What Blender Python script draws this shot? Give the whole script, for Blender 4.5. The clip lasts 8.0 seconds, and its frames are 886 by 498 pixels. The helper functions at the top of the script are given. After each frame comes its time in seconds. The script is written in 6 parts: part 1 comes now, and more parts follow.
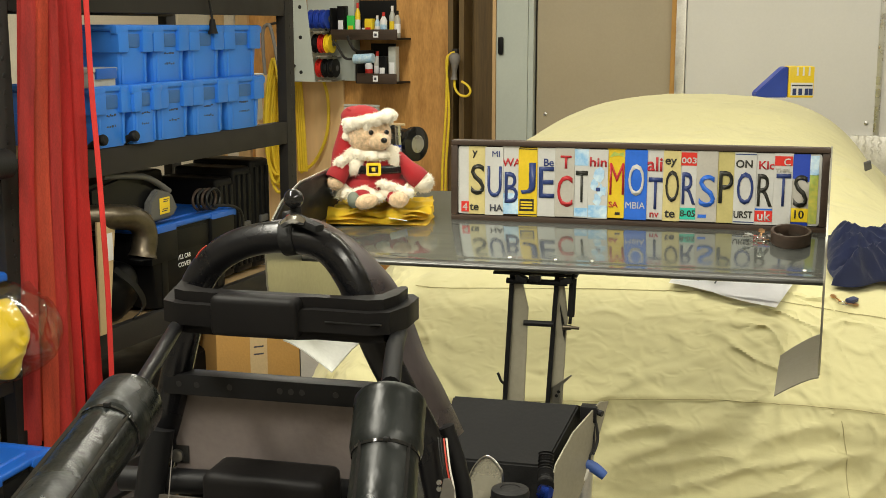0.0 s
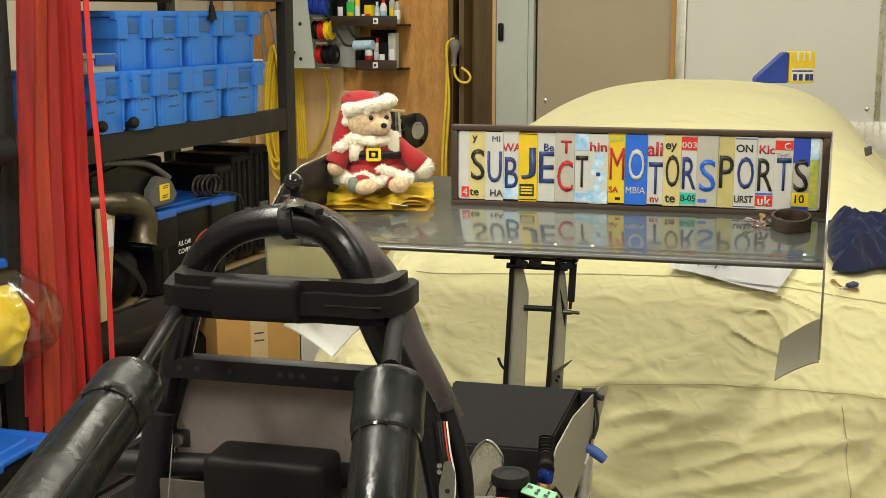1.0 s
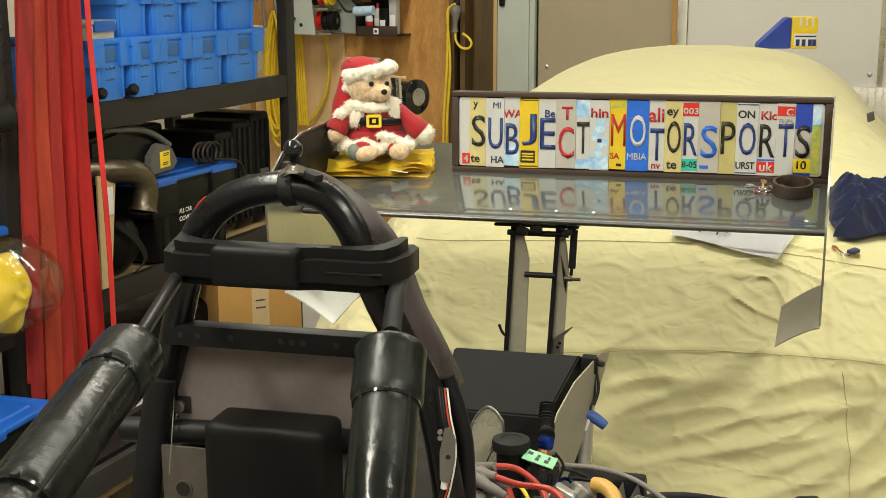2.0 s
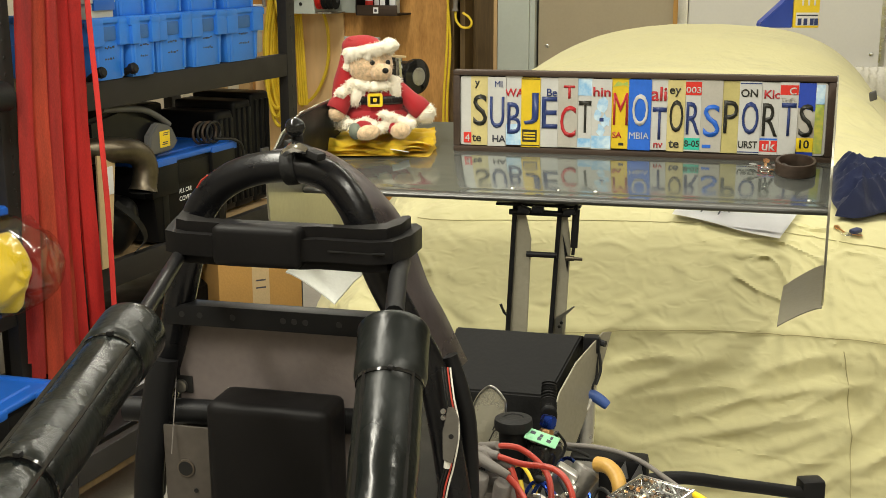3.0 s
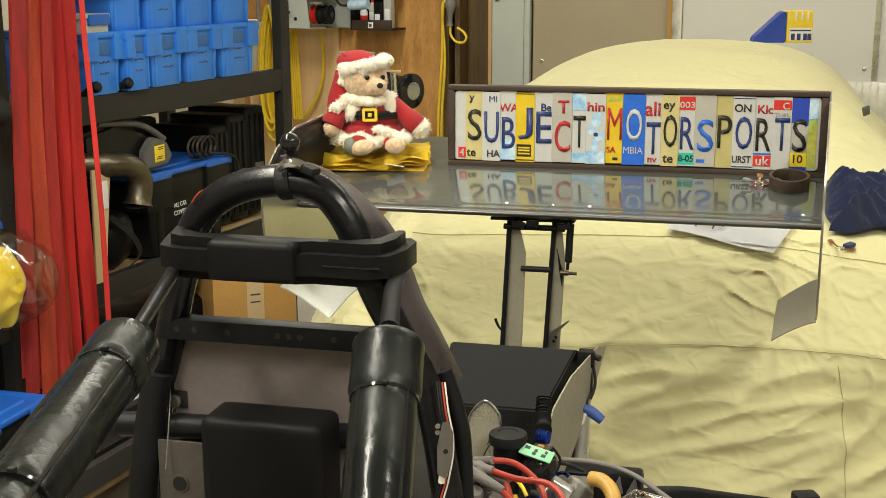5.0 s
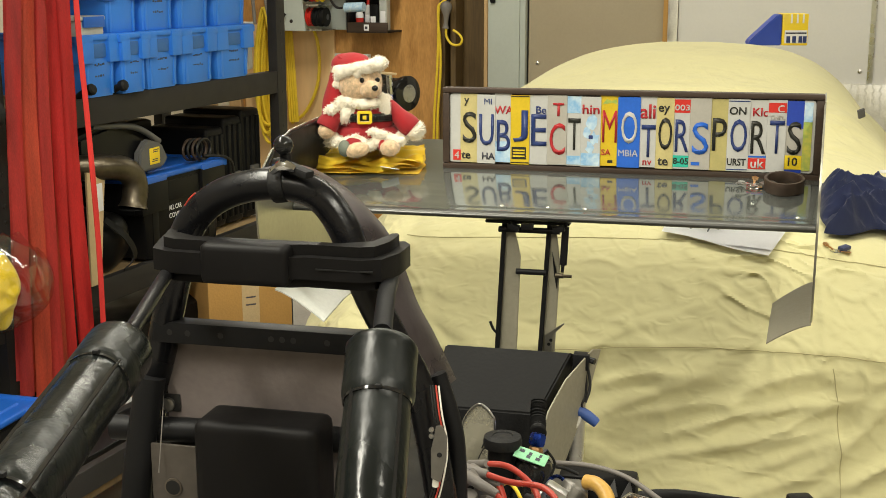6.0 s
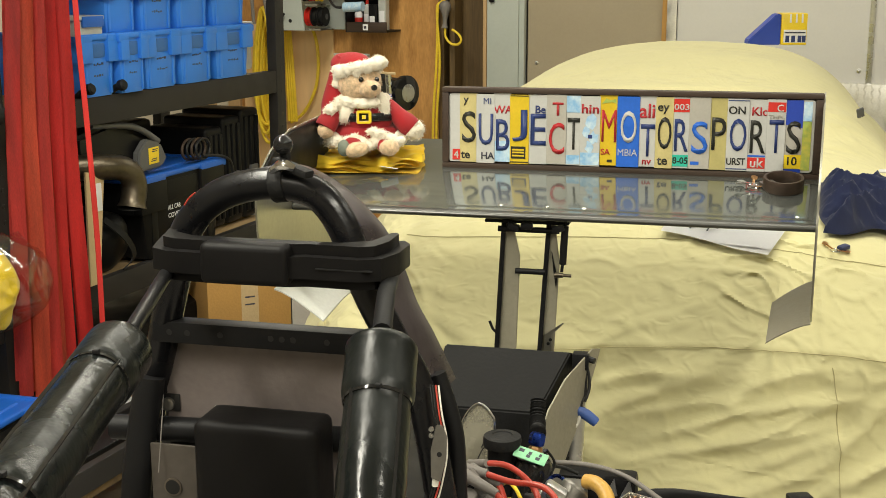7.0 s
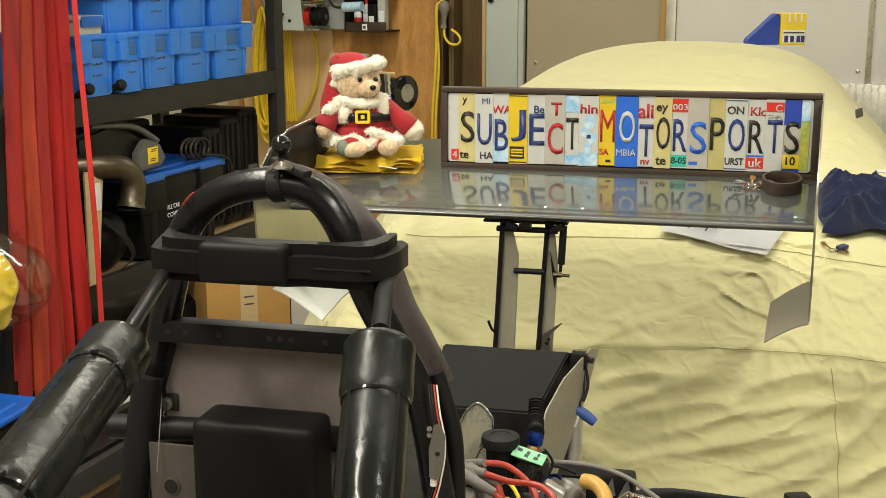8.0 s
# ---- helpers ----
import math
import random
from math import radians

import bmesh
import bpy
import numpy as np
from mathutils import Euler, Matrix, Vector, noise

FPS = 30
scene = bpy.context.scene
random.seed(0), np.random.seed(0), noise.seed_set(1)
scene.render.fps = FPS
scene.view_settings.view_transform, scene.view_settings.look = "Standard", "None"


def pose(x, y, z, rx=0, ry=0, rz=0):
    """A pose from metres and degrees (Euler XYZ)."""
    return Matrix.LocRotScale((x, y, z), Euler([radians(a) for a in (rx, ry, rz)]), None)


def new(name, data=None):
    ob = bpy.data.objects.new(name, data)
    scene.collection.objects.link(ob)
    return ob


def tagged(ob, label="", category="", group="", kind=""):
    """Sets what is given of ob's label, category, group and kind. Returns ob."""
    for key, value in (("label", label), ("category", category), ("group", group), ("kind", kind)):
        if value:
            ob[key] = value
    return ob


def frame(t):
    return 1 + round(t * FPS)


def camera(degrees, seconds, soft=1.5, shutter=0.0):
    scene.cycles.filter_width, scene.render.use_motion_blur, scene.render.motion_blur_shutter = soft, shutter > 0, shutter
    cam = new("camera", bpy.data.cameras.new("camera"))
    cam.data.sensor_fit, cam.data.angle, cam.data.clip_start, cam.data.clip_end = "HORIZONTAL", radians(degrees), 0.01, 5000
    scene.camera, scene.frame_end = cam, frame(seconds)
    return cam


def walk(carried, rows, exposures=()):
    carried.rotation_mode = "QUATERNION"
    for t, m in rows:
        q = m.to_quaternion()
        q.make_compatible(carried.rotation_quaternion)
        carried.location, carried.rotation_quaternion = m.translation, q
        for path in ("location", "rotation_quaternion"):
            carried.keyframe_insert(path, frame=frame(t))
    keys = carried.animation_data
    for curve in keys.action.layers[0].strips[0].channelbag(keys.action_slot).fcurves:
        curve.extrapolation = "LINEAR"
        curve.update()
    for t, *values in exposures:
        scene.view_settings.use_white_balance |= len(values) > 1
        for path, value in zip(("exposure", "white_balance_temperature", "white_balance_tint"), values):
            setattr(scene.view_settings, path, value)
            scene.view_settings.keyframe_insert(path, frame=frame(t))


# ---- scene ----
cam = camera(40.0, 8.0, soft=0.8)
walk(cam, [
    (0.0, pose(0.0000, 0.0000, 1.4000, 79.700, 0.000, 13.800)),
    (0.5, pose(-0.0016, -0.0016, 1.3978, 79.682, 0.053, 13.823)),
    (1.0, pose(0.0004, 0.0001, 1.3948, 79.113, 0.090, 13.799)),
    (1.5, pose(0.0021, 0.0011, 1.3950, 78.276, 0.156, 13.829)),
    (3.0, pose(-0.0050, 0.0089, 1.3907, 76.632, 0.180, 13.820)),
    (3.5, pose(-0.0077, 0.0093, 1.3933, 76.471, 0.161, 13.786)),
    (4.0, pose(-0.0086, 0.0049, 1.3942, 76.577, 0.117, 13.696)),
    (4.5, pose(-0.0066, 0.0053, 1.3920, 77.032, 0.150, 13.651)),
    (6.0, pose(-0.0020, 0.0110, 1.3922, 77.405, 0.100, 13.407)),
    (6.5, pose(-0.0045, 0.0122, 1.3914, 77.346, 0.120, 13.347)),
    (7.0, pose(-0.0030, 0.0111, 1.3919, 77.388, 0.119, 13.353)),
    (7.5, pose(-0.0026, 0.0111, 1.3920, 77.387, 0.111, 13.326)),
    (8.0, pose(-0.0010, 0.0095, 1.3922, 77.385, 0.099, 13.329)),
], exposures=[(0.0, 0.0), (8.0, 0.0)])

# ---- light: shop strip lights under the ceiling, faint grey surroundings ----
FLOOR = -0.20
CEIL = 2.75
world = bpy.data.worlds.new("world")
scene.world = world
world.use_nodes = True
world.node_tree.nodes["Background"].inputs[0].default_value = (0.9, 0.85, 0.75, 1)
world.node_tree.nodes["Background"].inputs[1].default_value = 0.015


def strip_lamp(x, y, length, power, turn, width=0.22):
    data = bpy.data.lights.new("strip_lamp", "AREA")
    data.shape, data.size, data.size_y = "RECTANGLE", width, length
    data.energy, data.color = power, (1.0, 0.962, 0.82)
    ob = new("strip_lamp", data)
    ob.matrix_world = pose(x, y, CEIL - 0.09, 0, 0, turn)
    return ob


strip_lamp(1.25, -0.3, 2.4, 96, 0)
strip_lamp(-1.25, 0.7, 2.4, 100, 0)
strip_lamp(1.7, 3.4, 2.4, 20, 0)
strip_lamp(-0.2, 2.98, 2.4, 36, 90)
strip_lamp(0.3, 5.9, 2.4, 22, 90)
strip_lamp(-2.1, 5.7, 1.2, 44, 0)


# ---- materials ----
def material(name, color, rough=0.5, metal=0.0, var=0.12, scale=8.0, fine=120.0, bump=0.12, rvar=0.1, color2=None, coat=0.0,
             stretch=(1, 1, 1), alpha=1.0, trans=0.0, dist=0.01, sheen=0.0, spec=0.5):
    """A surface with stains at one size, grain at another, and fine relief."""
    m = bpy.data.materials.new(name)
    m.use_nodes = True
    nt = m.node_tree
    b = nt.nodes["Principled BSDF"]
    tc = nt.nodes.new("ShaderNodeTexCoord")
    mp = nt.nodes.new("ShaderNodeMapping")
    mp.inputs["Scale"].default_value = stretch
    nt.links.new(tc.outputs["Object"], mp.inputs["Vector"])
    n1 = nt.nodes.new("ShaderNodeTexNoise")
    n1.inputs["Scale"].default_value, n1.inputs["Detail"].default_value = scale, 5
    n2 = nt.nodes.new("ShaderNodeTexNoise")
    n2.inputs["Scale"].default_value, n2.inputs["Detail"].default_value = fine, 3
    for n in (n1, n2):
        nt.links.new(mp.outputs[0], n.inputs["Vector"])
    ramp = nt.nodes.new("ShaderNodeValToRGB")
    c2 = color2 or tuple(min(1, c * (1 + var)) for c in color)
    c1 = tuple(c * (1 - var) for c in color)
    ramp.color_ramp.elements[0].position, ramp.color_ramp.elements[1].position = 0.32, 0.68
    ramp.color_ramp.elements[0].color, ramp.color_ramp.elements[1].color = (*c1, 1), (*c2, 1)
    mix = nt.nodes.new("ShaderNodeMath")
    mix.operation = "MULTIPLY_ADD"
    mix.inputs[1].default_value = 0.35
    sub = nt.nodes.new("ShaderNodeMath")
    sub.operation = "MULTIPLY_ADD"
    sub.inputs[1].default_value, sub.inputs[2].default_value = 0.65, 0.0
    nt.links.new(n1.outputs[0], sub.inputs[0])
    nt.links.new(n2.outputs[0], mix.inputs[0])
    nt.links.new(sub.outputs[0], mix.inputs[2])
    nt.links.new(mix.outputs[0], ramp.inputs[0])
    nt.links.new(ramp.outputs[0], b.inputs["Base Color"])
    rr = nt.nodes.new("ShaderNodeMapRange")
    rr.inputs["To Min"].default_value, rr.inputs["To Max"].default_value = max(0.02, rough - rvar), min(1, rough + rvar)
    rr.inputs["From Min"].default_value, rr.inputs["From Max"].default_value = 0.3, 0.7
    nt.links.new(n1.outputs[0], rr.inputs["Value"])
    nt.links.new(rr.outputs[0], b.inputs["Roughness"])
    b.inputs["Metallic"].default_value = metal
    b.inputs["Specular IOR Level"].default_value = spec
    b.inputs["Coat Weight"].default_value = coat
    b.inputs["Alpha"].default_value = alpha
    b.inputs["Transmission Weight"].default_value = trans
    b.inputs["Sheen Weight"].default_value = sheen
    if bump:
        bp = nt.nodes.new("ShaderNodeBump")
        bp.inputs["Strength"].default_value, bp.inputs["Distance"].default_value = bump, dist
        nt.links.new(n2.outputs[0], bp.inputs["Height"])
        nt.links.new(bp.outputs[0], b.inputs["Normal"])
    return m


M = dict(
    concrete=material("concrete", (0.32, 0.30, 0.27), 0.7, scale=3, fine=60, bump=0.2),
    drywall=material("drywall", (0.66, 0.61, 0.5), 0.8, scale=2, fine=90, bump=0.1),
    ceiling=material("ceiling_paint", (0.7, 0.66, 0.58), 0.9, scale=2, fine=60),
    osb=material("strand_board", (0.50, 0.235, 0.062), 0.5, var=0.28, color2=(0.66, 0.35, 0.105), scale=9, fine=60, stretch=(1.4, 1.4, 0.4), bump=0.2),
    plywood=material("pale_plywood", (0.78, 0.54, 0.28), 0.6, scale=5, fine=30, stretch=(1, 1, 0.12), bump=0.08),
    stud=material("brown_boards", (0.115, 0.072, 0.026), 0.65, var=0.35, scale=5, fine=40, stretch=(3, 3, 0.2), bump=0.15),
    lumber=material("lumber", (0.5, 0.33, 0.16), 0.65, scale=6, fine=50, stretch=(2, 2, 0.2)),
    canvas=material("cover_canvas", (0.63, 0.59, 0.325), 0.85, var=0.06, scale=3, fine=420, bump=0.05, dist=0.002, sheen=0.1),
    seam=material("seam_thread", (0.46, 0.41, 0.22), 0.9, scale=60, fine=400),
    steel_black=material("black_powder_coat", color=(0.009, 0.009, 0.0095), rough=0.45, spec=0.16, scale=12, fine=300, bump=0.08, dist=0.002),
    rack_steel=material("rack_steel", color=(0.030, 0.028, 0.027), rough=0.5, spec=0.18, scale=9, fine=200, bump=0.08, dist=0.002),
    deck=material("particle_board", (0.42, 0.29, 0.15), 0.8, scale=20, fine=150),
    tote=material("blue_tote_plastic", (0.030, 0.205, 0.76), 0.42, var=0.08, scale=5, fine=240, bump=0.06, dist=0.002),
    lid=material("blue_lid_plastic", (0.015, 0.12, 0.55), 0.4, var=0.08, scale=5, fine=240, bump=0.06, dist=0.002),
    black_plastic=material("black_plastic", color=(0.008, 0.008, 0.0085), rough=0.42, spec=0.16, scale=8, fine=200, bump=0.08, dist=0.002),
    grey_plastic=material("grey_plastic", (0.1, 0.1, 0.1), 0.5, scale=8, fine=200, bump=0.08, dist=0.002),
    wing=material("brushed_wing_metal", (0.29, 0.31, 0.29), 0.09, 0.8, var=0.16, scale=5, fine=40, bump=0.012, rvar=0.05, stretch=(0.3, 3, 3)),
    endplate=material("dull_aluminium", (0.36, 0.35, 0.30), 0.38, 1.0, var=0.1, scale=5, fine=80, bump=0.03),
    foam=material("taped_foam", (0.006, 0.0075, 0.007), 0.30, spec=0.34, var=0.3, scale=9, fine=34, bump=0.35, dist=0.006, rvar=0.12, stretch=(1, 1, 0.6)),
    hoop=material("hoop_padding", color=(0.006, 0.006, 0.007), rough=0.28, spec=0.34, scale=12, fine=60, bump=0.12, dist=0.003),
    fairing=material("dark_sheet_metal", (0.095, 0.080, 0.084), 0.32, 0.6, var=0.2, scale=7, fine=60, bump=0.04),
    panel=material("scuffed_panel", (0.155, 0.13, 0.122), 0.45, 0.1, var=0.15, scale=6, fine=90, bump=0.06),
    panel_edge=material("bare_hole_rim", (0.12, 0.10, 0.08), 0.4, 0.5, scale=20, fine=100, bump=0.05),
    bracket=material("dull_bracket_metal", (0.085, 0.073, 0.062), 0.5, 0.2, var=0.2, scale=9, fine=80, bump=0.05),
    rubber=material("black_rubber", color=(0.012, 0.012, 0.012), rough=0.6, spec=0.22, scale=10, fine=150),
    wood_frame=material("walnut_frame", (0.042, 0.025, 0.016), 0.5, var=0.45, scale=10, fine=70, stretch=(0.15, 2, 2), bump=0.2, dist=0.002),
    strap=material("red_webbing", (0.54, 0.045, 0.036), 0.7, var=0.34, scale=9, stretch=(3, 3, 0.35), fine=260, bump=0.3, dist=0.002),
    strap_orange=material("faded_red_webbing", (0.60, 0.085, 0.04), 0.75, var=0.34, scale=9, stretch=(3, 3, 0.35), fine=260, bump=0.3, dist=0.002),
    strap_bright=material("bright_red_webbing", (0.62, 0.03, 0.026), 0.65, var=0.28, scale=9, stretch=(3, 3, 0.35), fine=260, bump=0.3, dist=0.002),
    white=material("white_panel", (0.72, 0.71, 0.685), 0.4, scale=2, fine=80, bump=0.02, var=0.03),
    # beige carries the shade on the trailer's left face
    shaded_side=material("shaded_side_panel", (0.40, 0.34, 0.24), 0.45, scale=2, fine=80, bump=0.02, var=0.05),
    doorpaint=material("pale_green_white_paint", (0.45, 0.49, 0.455), 0.4, scale=3, fine=80, bump=0.02, var=0.05),
    alu=material("bright_aluminium", (0.62, 0.62, 0.6), 0.3, 1.0, scale=20, fine=150, bump=0.04),
    chrome=material("chrome", (0.75, 0.75, 0.74), 0.12, 1.0, scale=20, fine=150, bump=0.0),
    yellow_cord=material("yellow_cord", (0.78, 0.56, 0.03), 0.5, scale=20, fine=200),
    yellow=material("yellow_cloth", (0.88, 0.64, 0.03), 0.85, var=0.1, scale=30, fine=500, bump=0.3, dist=0.002, sheen=0.3),
    yellow_paint=material("yellow_plastic", (0.85, 0.62, 0.02), 0.4, scale=8, fine=200, bump=0.02),
    blue_paint=material("blue_print", (0.02, 0.06, 0.42), 0.4, scale=8, fine=200, bump=0.02),
    red_paint=material("red_print", (0.62, 0.03, 0.02), 0.4, scale=8, fine=200, bump=0.02),
    green_paint=material("green_print", (0.05, 0.6, 0.1), 0.4, scale=8, fine=200, bump=0.02),
    teal_paint=material("teal_sticker", (0.03, 0.48, 0.35), 0.4, scale=30, fine=200, bump=0.02),
    cardboard=material("cardboard", (0.50, 0.28, 0.08), 0.85, scale=6, fine=120, var=0.1),
    kraft=material("pale_cardboard", (0.6, 0.45, 0.25), 0.85, scale=6, fine=120, var=0.1),
    paper=material("paper", (0.8, 0.8, 0.82), 0.8, scale=6, fine=120, var=0.03, bump=0.03),
    ink=material("ink", (0.05, 0.05, 0.07), 0.7, scale=40, fine=200, bump=0),
    navy=material("navy_cloth", (0.025, 0.035, 0.10), 0.9, var=0.2, scale=12, fine=400, bump=0.3, dist=0.003, sheen=0.2),
    hose_red=material("red_silicone", (0.42, 0.045, 0.028), 0.35, scale=20, fine=150, bump=0.03),
    boot=material("grey_rubber_boot", (0.17, 0.155, 0.14), 0.55, scale=30, fine=200),
    blue_anodised=material("blue_anodised", (0.03, 0.08, 0.5), 0.25, 1.0, scale=30, fine=200, bump=0.02),
    brass=material("brass", (0.72, 0.42, 0.2), 0.3, 1.0, scale=30, fine=200, bump=0.02),
    cast=material("cast_metal", (0.24, 0.23, 0.21), 0.45, 0.9, scale=30, fine=120, bump=0.15, dist=0.002),
    bluecap=material("blue_grip", (0.04, 0.09, 0.3), 0.5, scale=30, fine=200),
    tan_hose=material("amber_hose", (0.5, 0.29, 0.06), 0.45, scale=30, fine=200),
    wire=material("black_wire", (0.006, 0.006, 0.006), 0.5, scale=30, fine=200, bump=0),
    wire_white=material("white_wire", (0.7, 0.68, 0.6), 0.5, scale=30, fine=200, bump=0),
    elbow=material("tarnished_pipe", (0.13, 0.11, 0.08), 0.36, 0.9, var=0.3, scale=9, fine=60, bump=0.05),
    clear=material("clear_plastic", (0.9, 0.9, 0.88), 0.15, alpha=0.10, scale=12, fine=60, bump=0.1),
    milky=material("milky_plastic", (0.62, 0.64, 0.6), 0.4, scale=12, fine=60, alpha=0.75),
    fur=material("cream_plush", (0.64, 0.46, 0.28), 0.95, var=0.4, scale=130, fine=420, bump=0.6, dist=0.004, sheen=0.4),
    trim_fur=material("white_plush", (0.86, 0.8, 0.66), 0.95, var=0.12, scale=60, fine=400, bump=0.6, dist=0.004, sheen=0.4),
    suit=material("red_felt", (0.31, 0.011, 0.015), 0.9, var=0.2, scale=25, fine=500, bump=0.3, dist=0.002, sheen=0.1),
    sole=material("grey_felt", (0.16, 0.18, 0.14), 0.9, scale=25, fine=400),
    gloss_black=material("gloss_black", (0.01, 0.01, 0.01), 0.12, scale=10, fine=200, bump=0),
    diamond=material("tread_plate", (0.78, 0.77, 0.74), 0.42, 1.0, scale=20, fine=90, bump=0.1),
    # darker tote blue that paints the shade of the handle recess
    grip=material("recess_shade_blue", (0.035, 0.14, 0.42), 0.5, scale=8, fine=200),
    shield=material("cloudy_clear_plastic", (0.5, 0.47, 0.36), 0.2, alpha=0.45, scale=12, fine=60),
    pad_black=material("moulded_black_pad", (0.007, 0.0065, 0.0065), 0.5, spec=0.14, scale=10, fine=160, bump=0.08, dist=0.002),
    # pale colour stands in for bright light reflected by the left foot
    lit_metal=material("lit_foot_metal", (0.62, 0.63, 0.60), 0.35, 0.2, scale=9, fine=120, bump=0.03),
    # olive-grey colour holds the canvas cover's reflection in the struts
    strut_tint=material("cover_tinted_metal", (0.30, 0.28, 0.21), 0.42, 0.3, scale=9, fine=120, bump=0.05),
    wing_nose=material("dull_wing_nose", (0.11, 0.11, 0.105), 0.42, 0.8, var=0.15, scale=6, fine=60, bump=0.03, stretch=(0.3, 2, 2)),
    engine_black=material("matt_black_sheet", (0.011, 0.011, 0.011), 0.6, spec=0.12, scale=8, fine=120),
    sky_print=material("sky_blue_print", (0.2, 0.48, 0.8), 0.4, color2=(0.65, 0.78, 0.85), scale=25, fine=100, bump=0.02),
    gold_print=material("gold_plate", (0.68, 0.48, 0.02), 0.4, scale=30, fine=200, bump=0.02, var=0.1),
    cream_print=material("cream_plate", (0.56, 0.48, 0.21), 0.4, scale=30, fine=200, bump=0.02, var=0.12),
    white_print=material("white_plate", (0.53, 0.53, 0.505), 0.4, scale=30, fine=200, bump=0.02, var=0.06),
    grey_print=material("grey_plate", (0.43, 0.41, 0.36), 0.4, scale=30, fine=200, bump=0.02, var=0.08),
    olive_print=material("olive_plate", (0.47, 0.41, 0.16), 0.4, scale=30, fine=200, bump=0.02, var=0.1),
    navy_print=material("navy_print", (0.02, 0.04, 0.16), 0.4, scale=30, fine=200, bump=0.02),
    black_print=material("black_print", (0.02, 0.02, 0.015), 0.4, scale=30, fine=200, bump=0.02),
    maroon_print=material("dark_red_print", (0.45, 0.02, 0.025), 0.4, scale=30, fine=200, bump=0.02),
    bright_blue=material("bright_blue_print", (0.02, 0.13, 0.6), 0.4, scale=30, fine=200, bump=0.02),
    field_print=material("landscape_print", (0.15, 0.4, 0.12), 0.4, color2=(0.75, 0.65, 0.1), scale=14, fine=100, bump=0.02),
)


def crease(m, scale, strength, dist, stretch):
    """Sharp slack creases added to a cloth."""
    nt = m.node_tree
    b = nt.nodes["Principled BSDF"]
    tc = nt.nodes.new("ShaderNodeTexCoord")
    mp = nt.nodes.new("ShaderNodeMapping")
    mp.inputs["Scale"].default_value = stretch
    mp.inputs["Rotation"].default_value = (0.5, 0.3, 0.4)
    n = nt.nodes.new("ShaderNodeTexNoise")
    n.noise_type = "RIDGED_MULTIFRACTAL"
    n.inputs["Scale"].default_value, n.inputs["Detail"].default_value, n.inputs["Distortion"].default_value = scale, 2.5, 0.6
    bp = nt.nodes.new("ShaderNodeBump")
    bp.inputs["Strength"].default_value, bp.inputs["Distance"].default_value = strength, dist
    nt.links.new(tc.outputs["Object"], mp.inputs["Vector"])
    nt.links.new(mp.outputs[0], n.inputs["Vector"])
    nt.links.new(n.outputs[0], bp.inputs["Height"])
    old = b.inputs["Normal"].links[0].from_socket
    nt.links.new(old, bp.inputs["Normal"])
    nt.links.new(bp.outputs[0], b.inputs["Normal"])


crease(M["canvas"], 2.6, 0.55, 0.035, (1, 1, 1.8))
crease(M["canvas"], 9.0, 0.85, 0.015, (1, 1.3, 1.6))
crease(M["canvas"], 24.0, 0.55, 0.006, (1, 1.2, 1.4))
crease(M["yellow"], 14, 0.4, 0.006, (1, 1, 1))


def clear_film(m, shine):
    """Turns a material into thin clear film: mostly see-through, with sharp glints."""
    nt = m.node_tree
    gl = nt.nodes.new("ShaderNodeBsdfGlossy")
    gl.inputs["Roughness"].default_value = 0.12
    tr = nt.nodes.new("ShaderNodeBsdfTransparent")
    tr.inputs["Color"].default_value = (0.93, 0.93, 0.92, 1)
    mx = nt.nodes.new("ShaderNodeMixShader")
    mx.inputs[0].default_value = shine
    nt.links.new(nt.nodes["Principled BSDF"].inputs["Normal"].links[0].from_socket, gl.inputs["Normal"])
    nt.links.new(tr.outputs[0], mx.inputs[1])
    nt.links.new(gl.outputs[0], mx.inputs[2])
    nt.links.new(mx.outputs[0], nt.nodes["Material Output"].inputs["Surface"])


crease(M["clear"], 14, 0.8, 0.01, (1, 1, 1))
clear_film(M["clear"], 0.16)


# ---- mesh helpers ----
def part(name, bm, mat, parent=None, label="", smooth=True, m=None):
    me = bpy.data.meshes.new(name)
    if bm.faces:
        bmesh.ops.recalc_face_normals(bm, faces=bm.faces)
    bm.to_mesh(me)
    bm.free()
    for x in (mat if isinstance(mat, (list, tuple)) else [mat]):
        me.materials.append(x)
    if smooth:
        me.polygons.foreach_set("use_smooth", [True] * len(me.polygons))
        me.set_sharp_from_angle(angle=radians(38))
    ob = new(name, me)
    if m is not None:
        ob.matrix_basis = m
    if parent is not None:
        ob.parent = parent
    if label:
        ob["label"] = label
    return ob


def thing(name, label, category, group="", kind="", m=None):
    ob = new(name)
    ob.empty_display_size = 0.05
    if m is not None:
        ob.matrix_basis = m
    return tagged(ob, label, category, group, kind)


def block(x0, x1, y0, y1, z0, z1, bevel=0.0, seg=2, bm=None):
    bm = bm or bmesh.new()
    v = bmesh.ops.create_cube(bm, size=1)["verts"]
    bmesh.ops.transform(bm, matrix=Matrix.Translation(((x0 + x1) / 2, (y0 + y1) / 2, (z0 + z1) / 2)) @ Matrix.Diagonal((x1 - x0, y1 - y0, z1 - z0, 1)), verts=v)
    if bevel:
        e = list({e for q in v for e in q.link_edges})
        bmesh.ops.bevel(bm, geom=e, offset=bevel, segments=seg, profile=0.6, affect="EDGES")
    return bm


